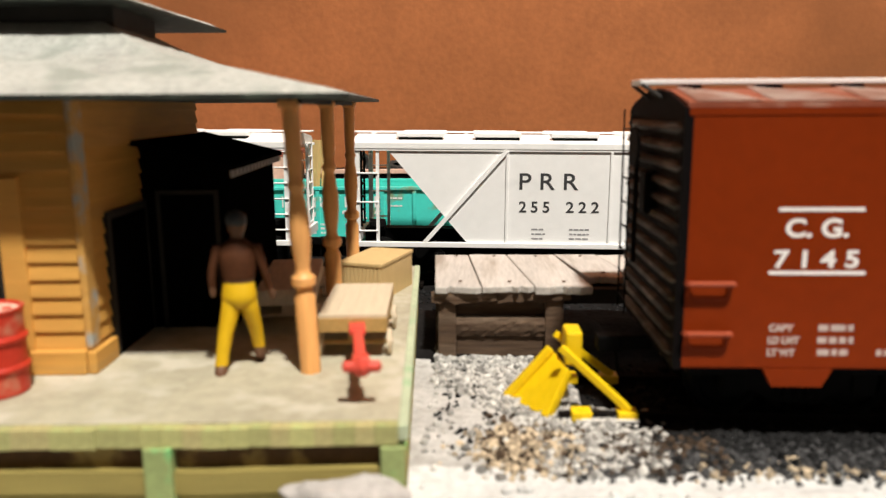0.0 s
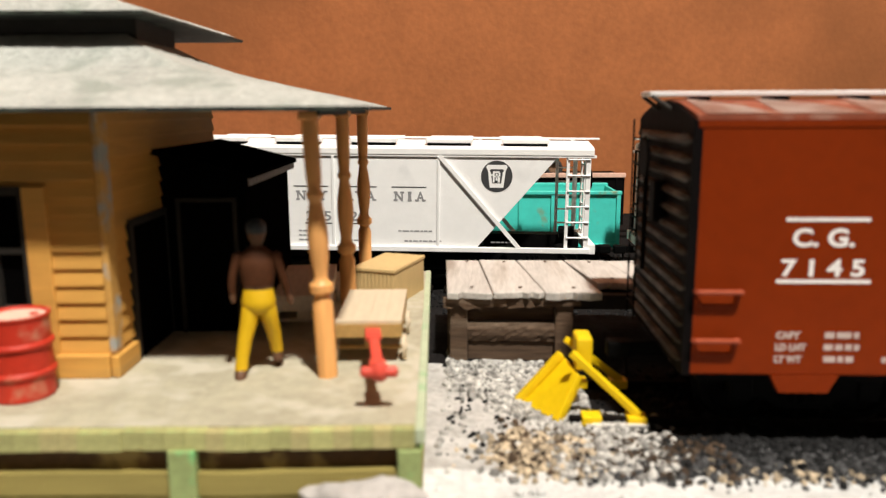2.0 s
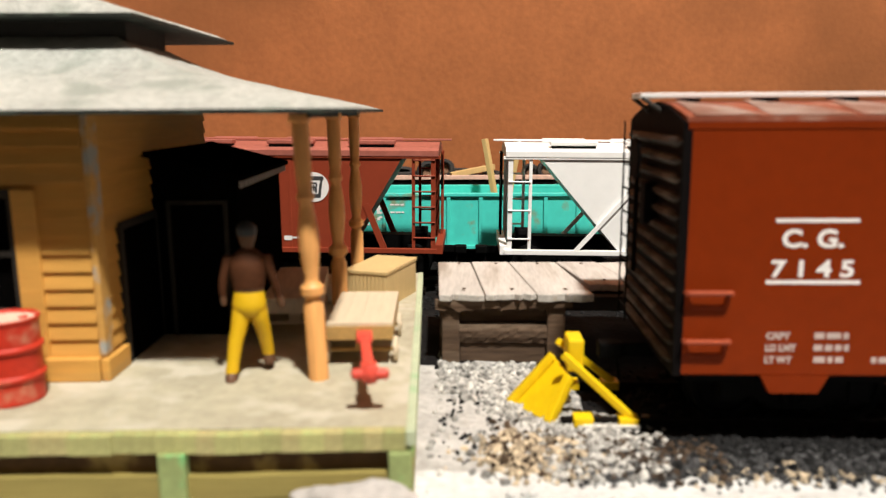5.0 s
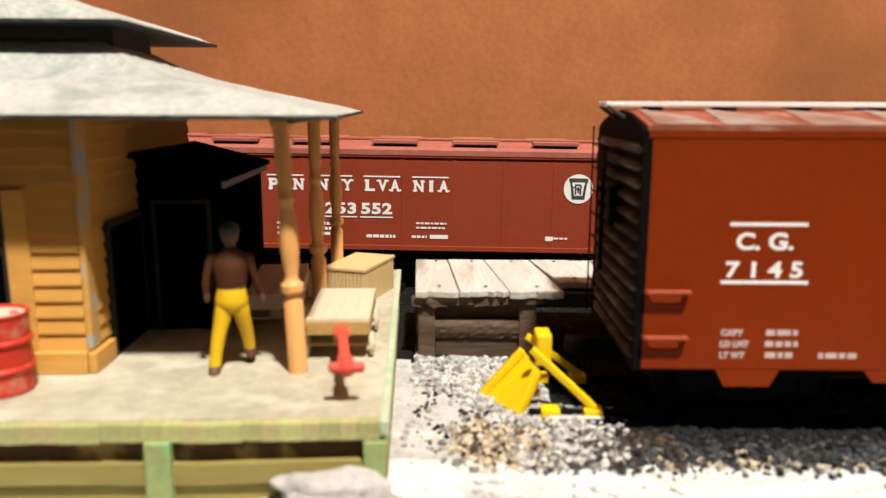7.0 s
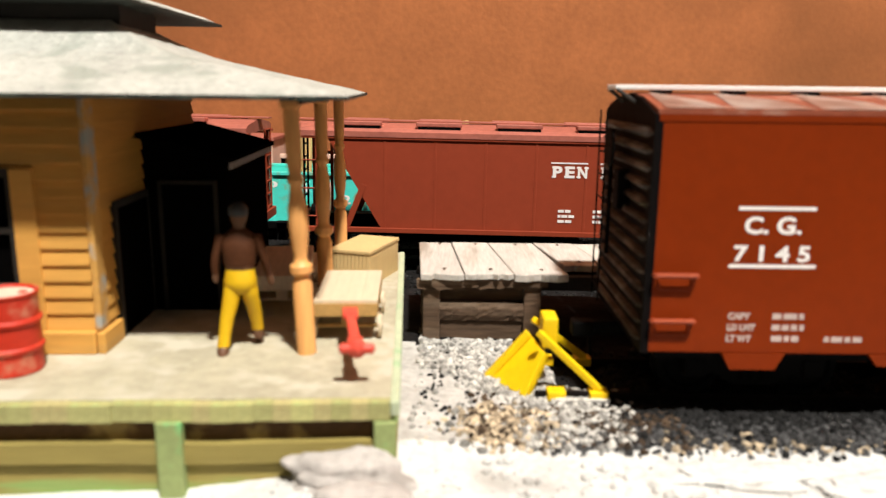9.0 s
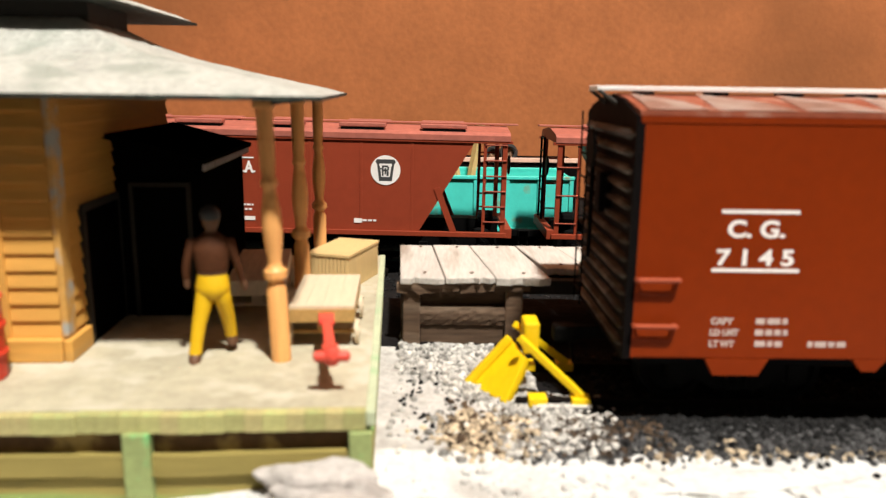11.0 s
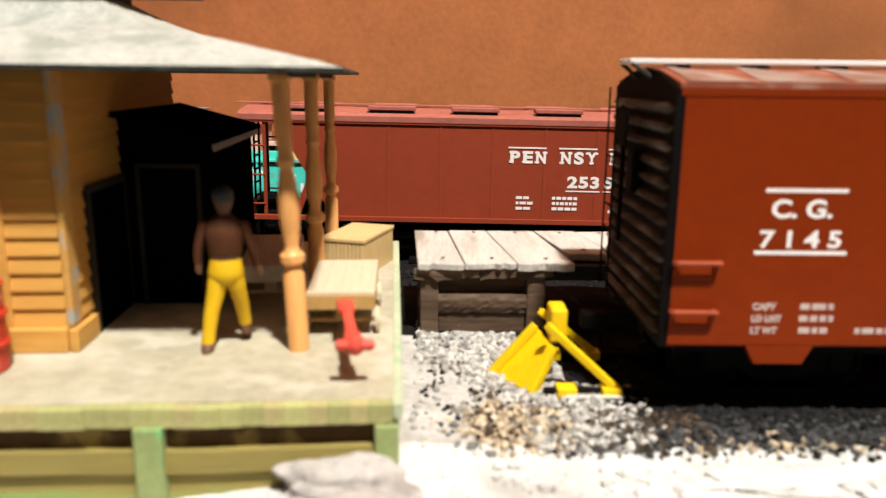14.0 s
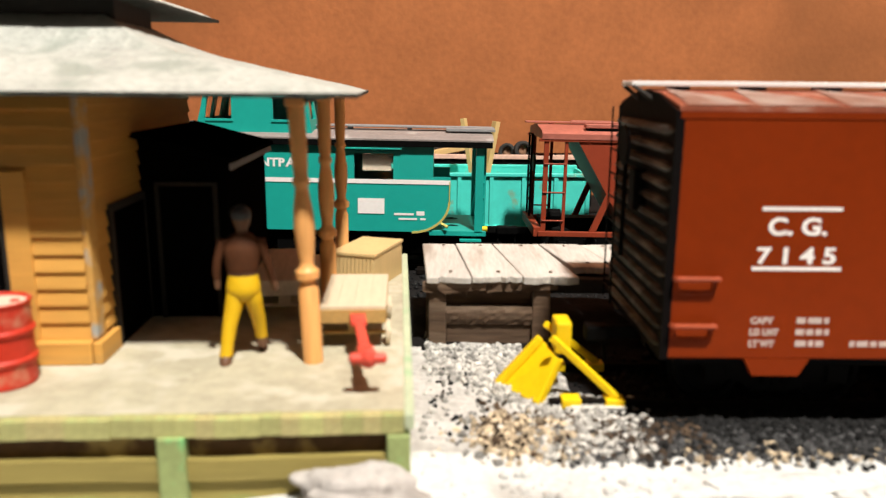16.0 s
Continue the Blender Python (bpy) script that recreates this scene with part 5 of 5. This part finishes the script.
def figurine():
    """A painted railway figure seen from behind, one plain mesh."""
    x, y, z = st(-24.8, 21.0, 10)
    bm = B()

    def coloured(k, shapes):
        n0 = len(bm.faces)
        for rings in shapes:
            loft(bm, rings)
        bm.faces.ensure_lookup_table()
        for f in bm.faces[n0:]:
            f.material_index = k
    # trousers: one leg stepping forward
    coloured(0, [[(-2.75, -1.6, 1.2, 1.0, 1.0), (-2.6, -1.4, 2.4, 0.95, 1.0), (-2.1, -0.9, 5.6, 1.1, 1.15), (-1.45, -0.1, 8.4, 1.35, 1.4), (-1.1, 0.1, 10.4, 1.4, 1.5), (-0.9, 0.2, 11.2, 1.0, 1.2)],
                 [(2.05, 2.4, 2.6, 0.95, 0.95), (2.0, 2.2, 3.6, 0.95, 1.0), (1.75, 1.4, 6.2, 1.1, 1.15), (1.35, 0.5, 8.6, 1.3, 1.4), (1.1, 0.2, 10.4, 1.4, 1.5), (0.9, 0.2, 11.2, 1.0, 1.2)],
                 [(0, 0.1, 9.2, 1.5, 1.2), (0, 0.0, 10.2, 2.45, 1.75), (0, 0.0, 11.2, 2.55, 1.75), (0, 0.15, 12.4, 2.3, 1.5), (0, 0.2, 13.1, 2.2, 1.4)]])
    coloured(1, [[(0, 0.2, 13.6, 2.35, 1.6), (0, 0.2, 14.6, 2.5, 1.65), (0.05, 0.2, 16.2, 2.75, 1.75), (0.05, 0.25, 17.4, 2.85, 1.6), (0.05, 0.35, 18.4, 2.2, 1.3), (0.05, 0.4, 19.2, 1.2, 1.0)],
                 [(-3.75, 0.1, 12.4, 0.5, 0.6), (-3.75, 0.0, 13.6, 0.6, 0.7), (-3.5, 0.0, 15.2, 0.65, 0.8), (-2.95, 0.2, 17.2, 0.75, 0.9), (-2.6, 0.3, 18.3, 0.85, 0.9)],
                 [(4.2, 1.2, 11.6, 0.5, 0.6), (3.95, 0.7, 13.2, 0.6, 0.7), (3.5, 0.2, 15.2, 0.68, 0.8), (2.95, 0.2, 17.2, 0.75, 0.9), (2.6, 0.3, 18.3, 0.85, 0.9)]])
    coloured(2, [[(-3.7, 0.2, 10.9, 0.3, 0.4), (-3.75, 0.2, 11.6, 0.5, 0.6), (-3.75, 0.1, 12.5, 0.42, 0.5)], [(4.55, 1.5, 10.0, 0.3, 0.4), (4.5, 1.4, 10.8, 0.62, 0.7), (4.3, 1.2, 11.7, 0.5, 0.55)],
                 [(0, 0.2, 13.0, 2.22, 1.42), (0, 0.2, 13.7, 2.25, 1.48)],
                 [(0.05, 0.4, 19.0, 0.8, 0.8), (0.05, 0.5, 19.8, 0.85, 0.9), (0.05, 0.6, 20.4, 1.15, 1.25), (0.05, 0.6, 21.2, 1.35, 1.45), (0.05, 0.6, 21.8, 1.3, 1.4)],
                 [(-2.8, -1.9, 0.0, 0.85, 1.5), (-2.8, -1.8, 0.6, 0.95, 1.5), (-2.75, -1.6, 1.3, 0.85, 0.95)], [(2.15, 2.7, 1.2, 0.8, 1.3), (2.1, 2.6, 1.9, 0.9, 1.3), (2.05, 2.4, 2.7, 0.8, 0.9)], [(2.2, 3.6, 0.0, 0.6, 0.5), (2.15, 3.3, 1.4, 0.7, 0.6)]])
    coloured(3, [[(0.05, 0.55, 21.3, 1.42, 1.5), (0.05, 0.5, 21.9, 1.5, 1.6), (0.05, 0.5, 22.6, 1.4, 1.5), (0.05, 0.5, 23.1, 0.9, 1.0), (0.05, 0.5, 23.3, 0.2, 0.2)]])
    solid("figurine", bm, [M_PANTS, M_COAT, M_FLESH, M_CAP], "painted figurine in yellow trousers standing on the platform", "figurine", at=(x, y, 10.0, 8), smooth=True)


def baggage_cart(u, v, rz, length, width, top_mat, side_mat, label, tongue):
    x, y, z = st(u, v, 10)
    c = thing("baggage_cart", x, y, 10.0, rz, label, "cart", "baggage carts")
    for i in range(4):
        bm = B()
        w = width / 4
        box(bm, -width / 2 + i * w + 0.01, 0, 6.5, -width / 2 + (i + 1) * w - 0.01, length, 7.1, 0.03)
        part("deck_board", bm, top_mat, c)
    bm = B()
    for q in ((-width / 2, -0.1, 4.4, width / 2, 0.9, 6.6), (-width / 2, length - 0.9, 4.4, width / 2, length, 6.6), (-width / 2, 0.9, 4.4, -width / 2 + 0.9, length - 0.9, 6.6), (width / 2 - 0.9, 0.9, 4.4, width / 2, length - 0.9, 6.6)):
        box(bm, *q, 0.1)
    part("frame", bm, side_mat, c)
    for yy in (3.0, length - 3.5):
        bm = B()
        rod(bm, (-width / 2, yy, 2.0), (width / 2, yy, 2.0), 0.35)
        box(bm, -1, yy - 0.6, 2.0, 1, yy + 0.6, 4.6)
        part("axle", bm, side_mat, c)
        for sx in (-1, 1):
            bm = B()
            lathe(bm, [(1.5, -0.3), (2.0, -0.3), (2.0, 0.3), (1.5, 0.3)], 18, (sx * (width / 2 + 0.25), yy, 2.0), axis="x")
            lathe(bm, [(0.6, -0.45), (0.6, 0.45)], 10, (sx * (width / 2 + 0.25), yy, 2.0), axis="x")
            for k in range(4):
                a = k * math.pi / 4
                rod(bm, (sx * (width / 2 + 0.25), yy - 1.7 * math.cos(a), 2.0 - 1.7 * math.sin(a)), (sx * (width / 2 + 0.25), yy + 1.7 * math.cos(a), 2.0 + 1.7 * math.sin(a)), 0.18, seg=6)
            part("wheel", bm, top_mat, c)
    if tongue:
        bm = B()
        beam(bm, (0.6, 0.6, 5.6), (1.1, -4.0, 5.5), 2.4, 0.8, 0.15)
        beam(bm, (1.1, -3.8, 5.5), (2.4, -14.0, 5.35), 1.5, 0.7, 0.15)
        beam(bm, (2.4, -13.8, 5.35), (2.9, -17.5, 5.3), 2.2, 0.8, 0.15)
        lathe(bm, [(0.3, -2.5), (0.75, -2.2), (0.8, 0), (0.75, 2.2), (0.3, 2.5)], 12, (3.0, -18.2, 5.4), axis="x")
        lathe(bm, [(0.3, -1.2), (1.3, -0.6), (1.3, 0.4), (0.4, 1.0)], 12, (3.0, -18.0, 5.4), axis="y")
        part("tongue", bm, M_RED, c, "red pulling tongue with a cross handle", smooth=True)


def crate():
    x, y, z = st(-11.2, 60.0, 10)
    c = thing("wooden_crate", x, y, 10.0, -17, "pale slatted wooden crate standing on the platform", "crate")
    w, d, h = 9.2, 16.5, 7.5
    bm = B()
    box(bm, -w / 2 + 0.35, 0.35, 0, w / 2 - 0.35, d - 0.35, h - 0.2)
    part("core", bm, M_CRATE, c)
    n = 11
    bm = B()
    box(bm, 0.05, 0, 0, w / n - 0.05, 0.4, h - 0.5, 0.06)
    me = made("slat", bm, M_CRATE)
    for i in range(n):
        again("slat", me, c, -w / 2 + i * w / n, 0, 0)
        again("slat", me, c, -w / 2 + i * w / n, d - 0.4, 0)
    bm = B()
    box(bm, -w / 2 - 0.2, -0.2, h - 0.6, w / 2 + 0.2, d + 0.2, h + 0.1, 0.12)
    part("lid", bm, M_CRATE, c)
    for s in (-1, 1):
        bm = B()
        box(bm, min(s * w / 2, s * (w / 2 - 0.4)), 0.4, 0, max(s * w / 2, s * (w / 2 - 0.4)), d - 0.4, h - 0.6, 0.06)
        part("side_board", bm, M_CRATE, c)


# ---- loading dock and buffer stop ----
def dock():
    d = thing("loading_dock", 0, 0, 0, 0, "weathered timber loading dock with a bleached plank deck", "dock")
    rng = random.Random(8)
    zt, y0, y1 = 13.4, 139.0, 170.0
    x = -3.1
    for i, w in enumerate((9.2, 10.3, 11.3, 9.6, 9.0, 8.8, 9.4, 9.0, 8.6)):
        bm = B()
        a, b = x + 0.12, x + w - 0.12
        sk, sk_b = (min(4.2, 1.6 + 0.13 * (q + 3.1)) for q in (x, x + w))
        n = 9
        back = 8.5 if i > 2 else 0.0
        pts = [(a + (b - a) * (k + (rng.uniform(-0.4, 0.4) if 0 < k < n else 0)) / n, y0 - 1.3 + back + rng.uniform(-0.8, 0.5)) for k in range(n + 1)]
        poly = pts + [(b - sk_b, y1 + rng.uniform(-0.4, 0.4)), (a - sk, y1 + rng.uniform(-0.4, 0.4))]
        prism(bm, poly, zt - 1.5 + rng.uniform(-0.25, 0.1), zt + rng.uniform(-0.35, 0.3), axis="z")
        bmesh.ops.bevel(bm, geom=[e for e in bm.edges if abs(e.verts[0].co.z - e.verts[1].co.z) < 0.01], offset=0.16, segments=1, affect="EDGES")
        part("deck_plank", bm, M_DOCKTOP, d)
        for yy in (y0 + 2 + back, y1 - 3):
            bm = B()
            lathe(bm, [(0.42, 0), (0.42, 0.12), (0.2, 0.18)], 8, (x + w * 0.55 - sk * (yy - y0) / 31, yy, zt + 0.05))
            part("bolt_head", bm, M_DOCKWOOD, d)
        x += w
    for xa in (-2.6, 18.6, 42, 66):
        bm = B()
        box(bm, xa, y0, -3.5, xa + 3.6, y0 + 3.4, zt - 2.0, 0.25)
        part("post", bm, M_DOCKWOOD, d)
        bm = B()
        box(bm, xa, y1 - 5, -6, xa + 3.6, y1 - 1.6, zt - 2.0, 0.25)
        part("post", bm, M_DOCKWOOD, d)
    for xa, xb in ((1.0, 18.6),):
        for z0, z1, dy in ((-2.2, 2.4, 1.0),):
            bm = B()
            box(bm, xa, y0 + dy, z0, xb, y0 + dy + 1.5, z1, 0.25)
            part("face_plank", bm, M_DOCKWOOD, d)
        bm = B()
        n = 26
        rows = [[bm.verts.new((xa + (xb - xa) * k / n, y0 + 0.55 - 0.55 * math.sin(math.pi * (j + 0.2) / 6.4) + 0.28 * noise.noise((k * 0.55, j * 0.9, 3.0)), 2.6 + 3.8 * j / 6 + 0.22 * noise.noise((k * 0.35, j, 9.0)))) for k in range(n + 1)] for j in range(7)]
        for ra, rb in zip(rows, rows[1:]):
            for k in range(n):
                bm.faces.new([ra[k], ra[k + 1], rb[k + 1], rb[k]])
        rim = [bm.verts.new((x, y0 + 2.2, z)) for x, z in ((xa, 2.6), (xb, 2.6), (xb, 6.4), (xa, 6.4))]
        bm.faces.new(rim[::-1])
        bm.faces.new(rows[0][::-1] + [rim[0], rim[1]])
        bm.faces.new(rows[-1] + [rim[2], rim[3]])
        part("bark_plank", bm, M_DOCKWOOD, d, "rough bark-faced plank")
        bm = B()
        box(bm, xa, y0 + 2.3, 6.5, xb, y0 + 3.4, zt - 2.1, 0.2)
        part("face_plank", bm, M_DOCKWOOD, d)
    for xa, xb in ((-3.8, 9.0), (9.2, 23.5)):
        bm = B()
        n = 9
        top = [(xa + (xb - xa) * k / n, zt - 1.6) for k in range(n + 1)]
        low = [(xa + (xb - xa) * min(1, max(0, k + (rng.uniform(-0.4, 0.4) if 0 < k < n else 0)) / n), zt - 3.4 + rng.choice((-0.6, -0.2, 0.1, 0.3)) + rng.uniform(-0.2, 0.2)) for k in range(n, -1, -1)]
        prism(bm, top + low, y0 - 0.7 + rng.uniform(-0.3, 0.2), y0 + 0.4)
        part("edge_board", bm, M_DOCKWOOD, d)
    # joists coloured dark to deepen the shade under the deck
    for yy in (143, 152, 161):
        bm = B()
        box(bm, -3.0, yy, zt - 5.0, 82, yy + 2.4, zt - 2.0)
        part("joist", bm, M_DARKWOOD, d)
    bm = B()
    box(bm, -3.2, y0 + 3.4, -4, -1.8, y1 - 5, zt - 5)
    part("end_plank", bm, M_DOCKWOOD, d)


def buffer_stop():
    b = thing("buffer_stop", 0, 0, 0, 0, "yellow painted track buffer stop at the siding's end", "buffer stop")
    rails = (108.1, 124.6)
    bm = B()
    box(bm, 19.4, 113.4, 5.6, 22.2, 118.6, 11.4, 0.45)
    part("head_block", bm, M_YELLOW, b)
    # broad sloping back brace
    bm = B()
    lo = [Vector((10.3, 117.6, -1.6)), Vector((16.2, 109.0, -1.6))]
    hi = [Vector((17.8, 118.2, 6.6)), Vector((19.8, 111.6, 5.2))]
    d = Vector((0.9, 0.6, -0.7))
    vs = [bm.verts.new(p) for p in (lo[0], lo[1], hi[1], hi[0], lo[0] + d, lo[1] + d, hi[1] + d, hi[0] + d)]
    for q in ((0, 1, 2, 3), (7, 6, 5, 4), (0, 4, 5, 1), (1, 5, 6, 2), (2, 6, 7, 3), (3, 7, 4, 0)):
        bm.faces.new([vs[i] for i in q])
    bmesh.ops.recalc_face_normals(bm, faces=bm.faces[:])
    bmesh.ops.bevel(bm, geom=bm.edges[:], offset=0.2, segments=2, affect="EDGES")
    part("back_plate", bm, M_YELLOW, b)
    for p, q in ((lo[0], hi[0]), (lo[1], hi[1])):
        bm = B()
        beam(bm, p + Vector((-0.3, -0.2, 0.3)), q + Vector((-0.3, -0.2, 0.6)), 1.5, 1.3, 0.2)
        part("back_brace", bm, M_YELLOW, b)
    for y, yt in zip(rails, (112.3, 119.6)):
        bm = B()
        beam(bm, (29.0, y - 0.4, 0.3), (18.4, yt - 0.6, 9.4), 1.15, 1.25, 0.2)
        part("front_strut", bm, M_YELLOW, b)
        for x in (19.8, 27.0):
            bm = B()
            box(bm, x, y - 1.6, -1.2, x + 3.2, y + 1.4, 0.35, 0.2)
            part("rail_clamp", bm, M_YELLOW, b)


# ---- assembly ----
room()
scenery()
track("siding_track", 116.3, 0.0, 17.8, 200, "siding track with steel rails on dark ties", clean=12.5)
TRAIN_Y, TRAIN_Z, TILT = 249.2, -7.2, 0.66
track("main_track", TRAIN_Y, TRAIN_Z, -1200, 1200, "main line track on dark ballast", TILT)
track("back_track", 302, -10.0, -1200, 1200, "back track on dark ballast")
track("rear_track", 355, -10.0, -1200, 1200, "rear track on dark ballast")
boxcar()
CARS = [(grey_hopper("short"), 133.4), (grey_hopper("long"), -50.6), (red_hopper(("253", "552")), -236.5), (red_hopper(("253", "553")), -477.2), (caboose(), -721.8)]
gondola()
back_row()
platform()
station()
porch_beam()
for v, lean in ((19.4, 1.0), (51.0, 0.2), (86.0, 0.0)):
    porch_post(v, lean)
drum()
figurine()
baggage_cart(-8.9, 24.0, 3, 20.5, 10.2, M_CART, M_CARTSIDE, "cream wooden baggage cart with a red tongue", True)
baggage_cart(-22.0, 40.0, 8, 27.0, 10.0, M_GREYCART, M_GREYCART, "grey weathered baggage cart on the platform", False)
crate()
dock()
buffer_stop()
lumber("lumber", (13.2, 304, 14), (9.0, 306, 37.5), 3.0, "pale board standing in the gondola")
lumber("lumber", (18.6, 304, 14), (22.6, 306, 36.4), 3.4, "pale board leaning in the gondola")
lumber("lumber", (-61.2, 303, 10), (-59.4, 306, 34.5), 4.0, "pale upright board in the gondola")
lumber("lumber", (-56.8, 304, 10), (-56.4, 307, 36.4), 2.4, "pale upright board in the gondola")
lumber("lumber", (-6, 343, 19.6), (14, 349, 23.0), 4.0, "pale board lying on the tyre load")
rock("rock", -10.0, 77.6, 0.2, 8.2, 3.4, 3.8, 3, M_ROCK, "grey plaster rock against the platform skirt")
rock("rock", -8.5, 71.5, -1.4, 7.5, 4.5, 3.2, 8, M_ROCK, "grey plaster rock before the platform")
rock("rock", 43, 80.6, -0.7, 12.0, 3.6, 1.5, 5, M_GROUND, "flat white plaster slab on the snowy ground")
rock("rock", 61, 77.4, -0.6, 9.5, 3.4, 1.5, 6, M_GROUND, "flat white plaster slab on the snowy ground")
yard_stones()

# how far the train has come, in millimetres, by seconds
TRAVEL = [(0.0, 0.0), (6.0, 278.4), (10.0, 462.7), (12.5, 575.0), (16.0, 737.8)]


def travelled(t):
    for (a, sa), (b, sb) in zip(TRAVEL, TRAVEL[1:]):
        if t <= b:
            return sa + (sb - sa) * (t - a) / (b - a)


def motions():
    k = math.sin(radians(TILT))
    for car, x0 in CARS:
        walk(car, [(t, pose((x0 + travelled(t)) * MM, TRAIN_Y * MM, (TRAIN_Z - k * (x0 + travelled(t))) * MM, 0, TILT, 0)) for t in [0.5 * i for i in range(33)]])
    moving = {c for c, _ in CARS}
    for w, car in SPIN:
        if car in moving:
            at = w.matrix_basis.translation.copy()
            walk(w, [(t, Matrix.Translation(at) @ pose(0, 0, 0, 0, math.degrees(travelled(t) / 5.4), 0)) for t in [0.16 * i for i in range(101)]])


motions()
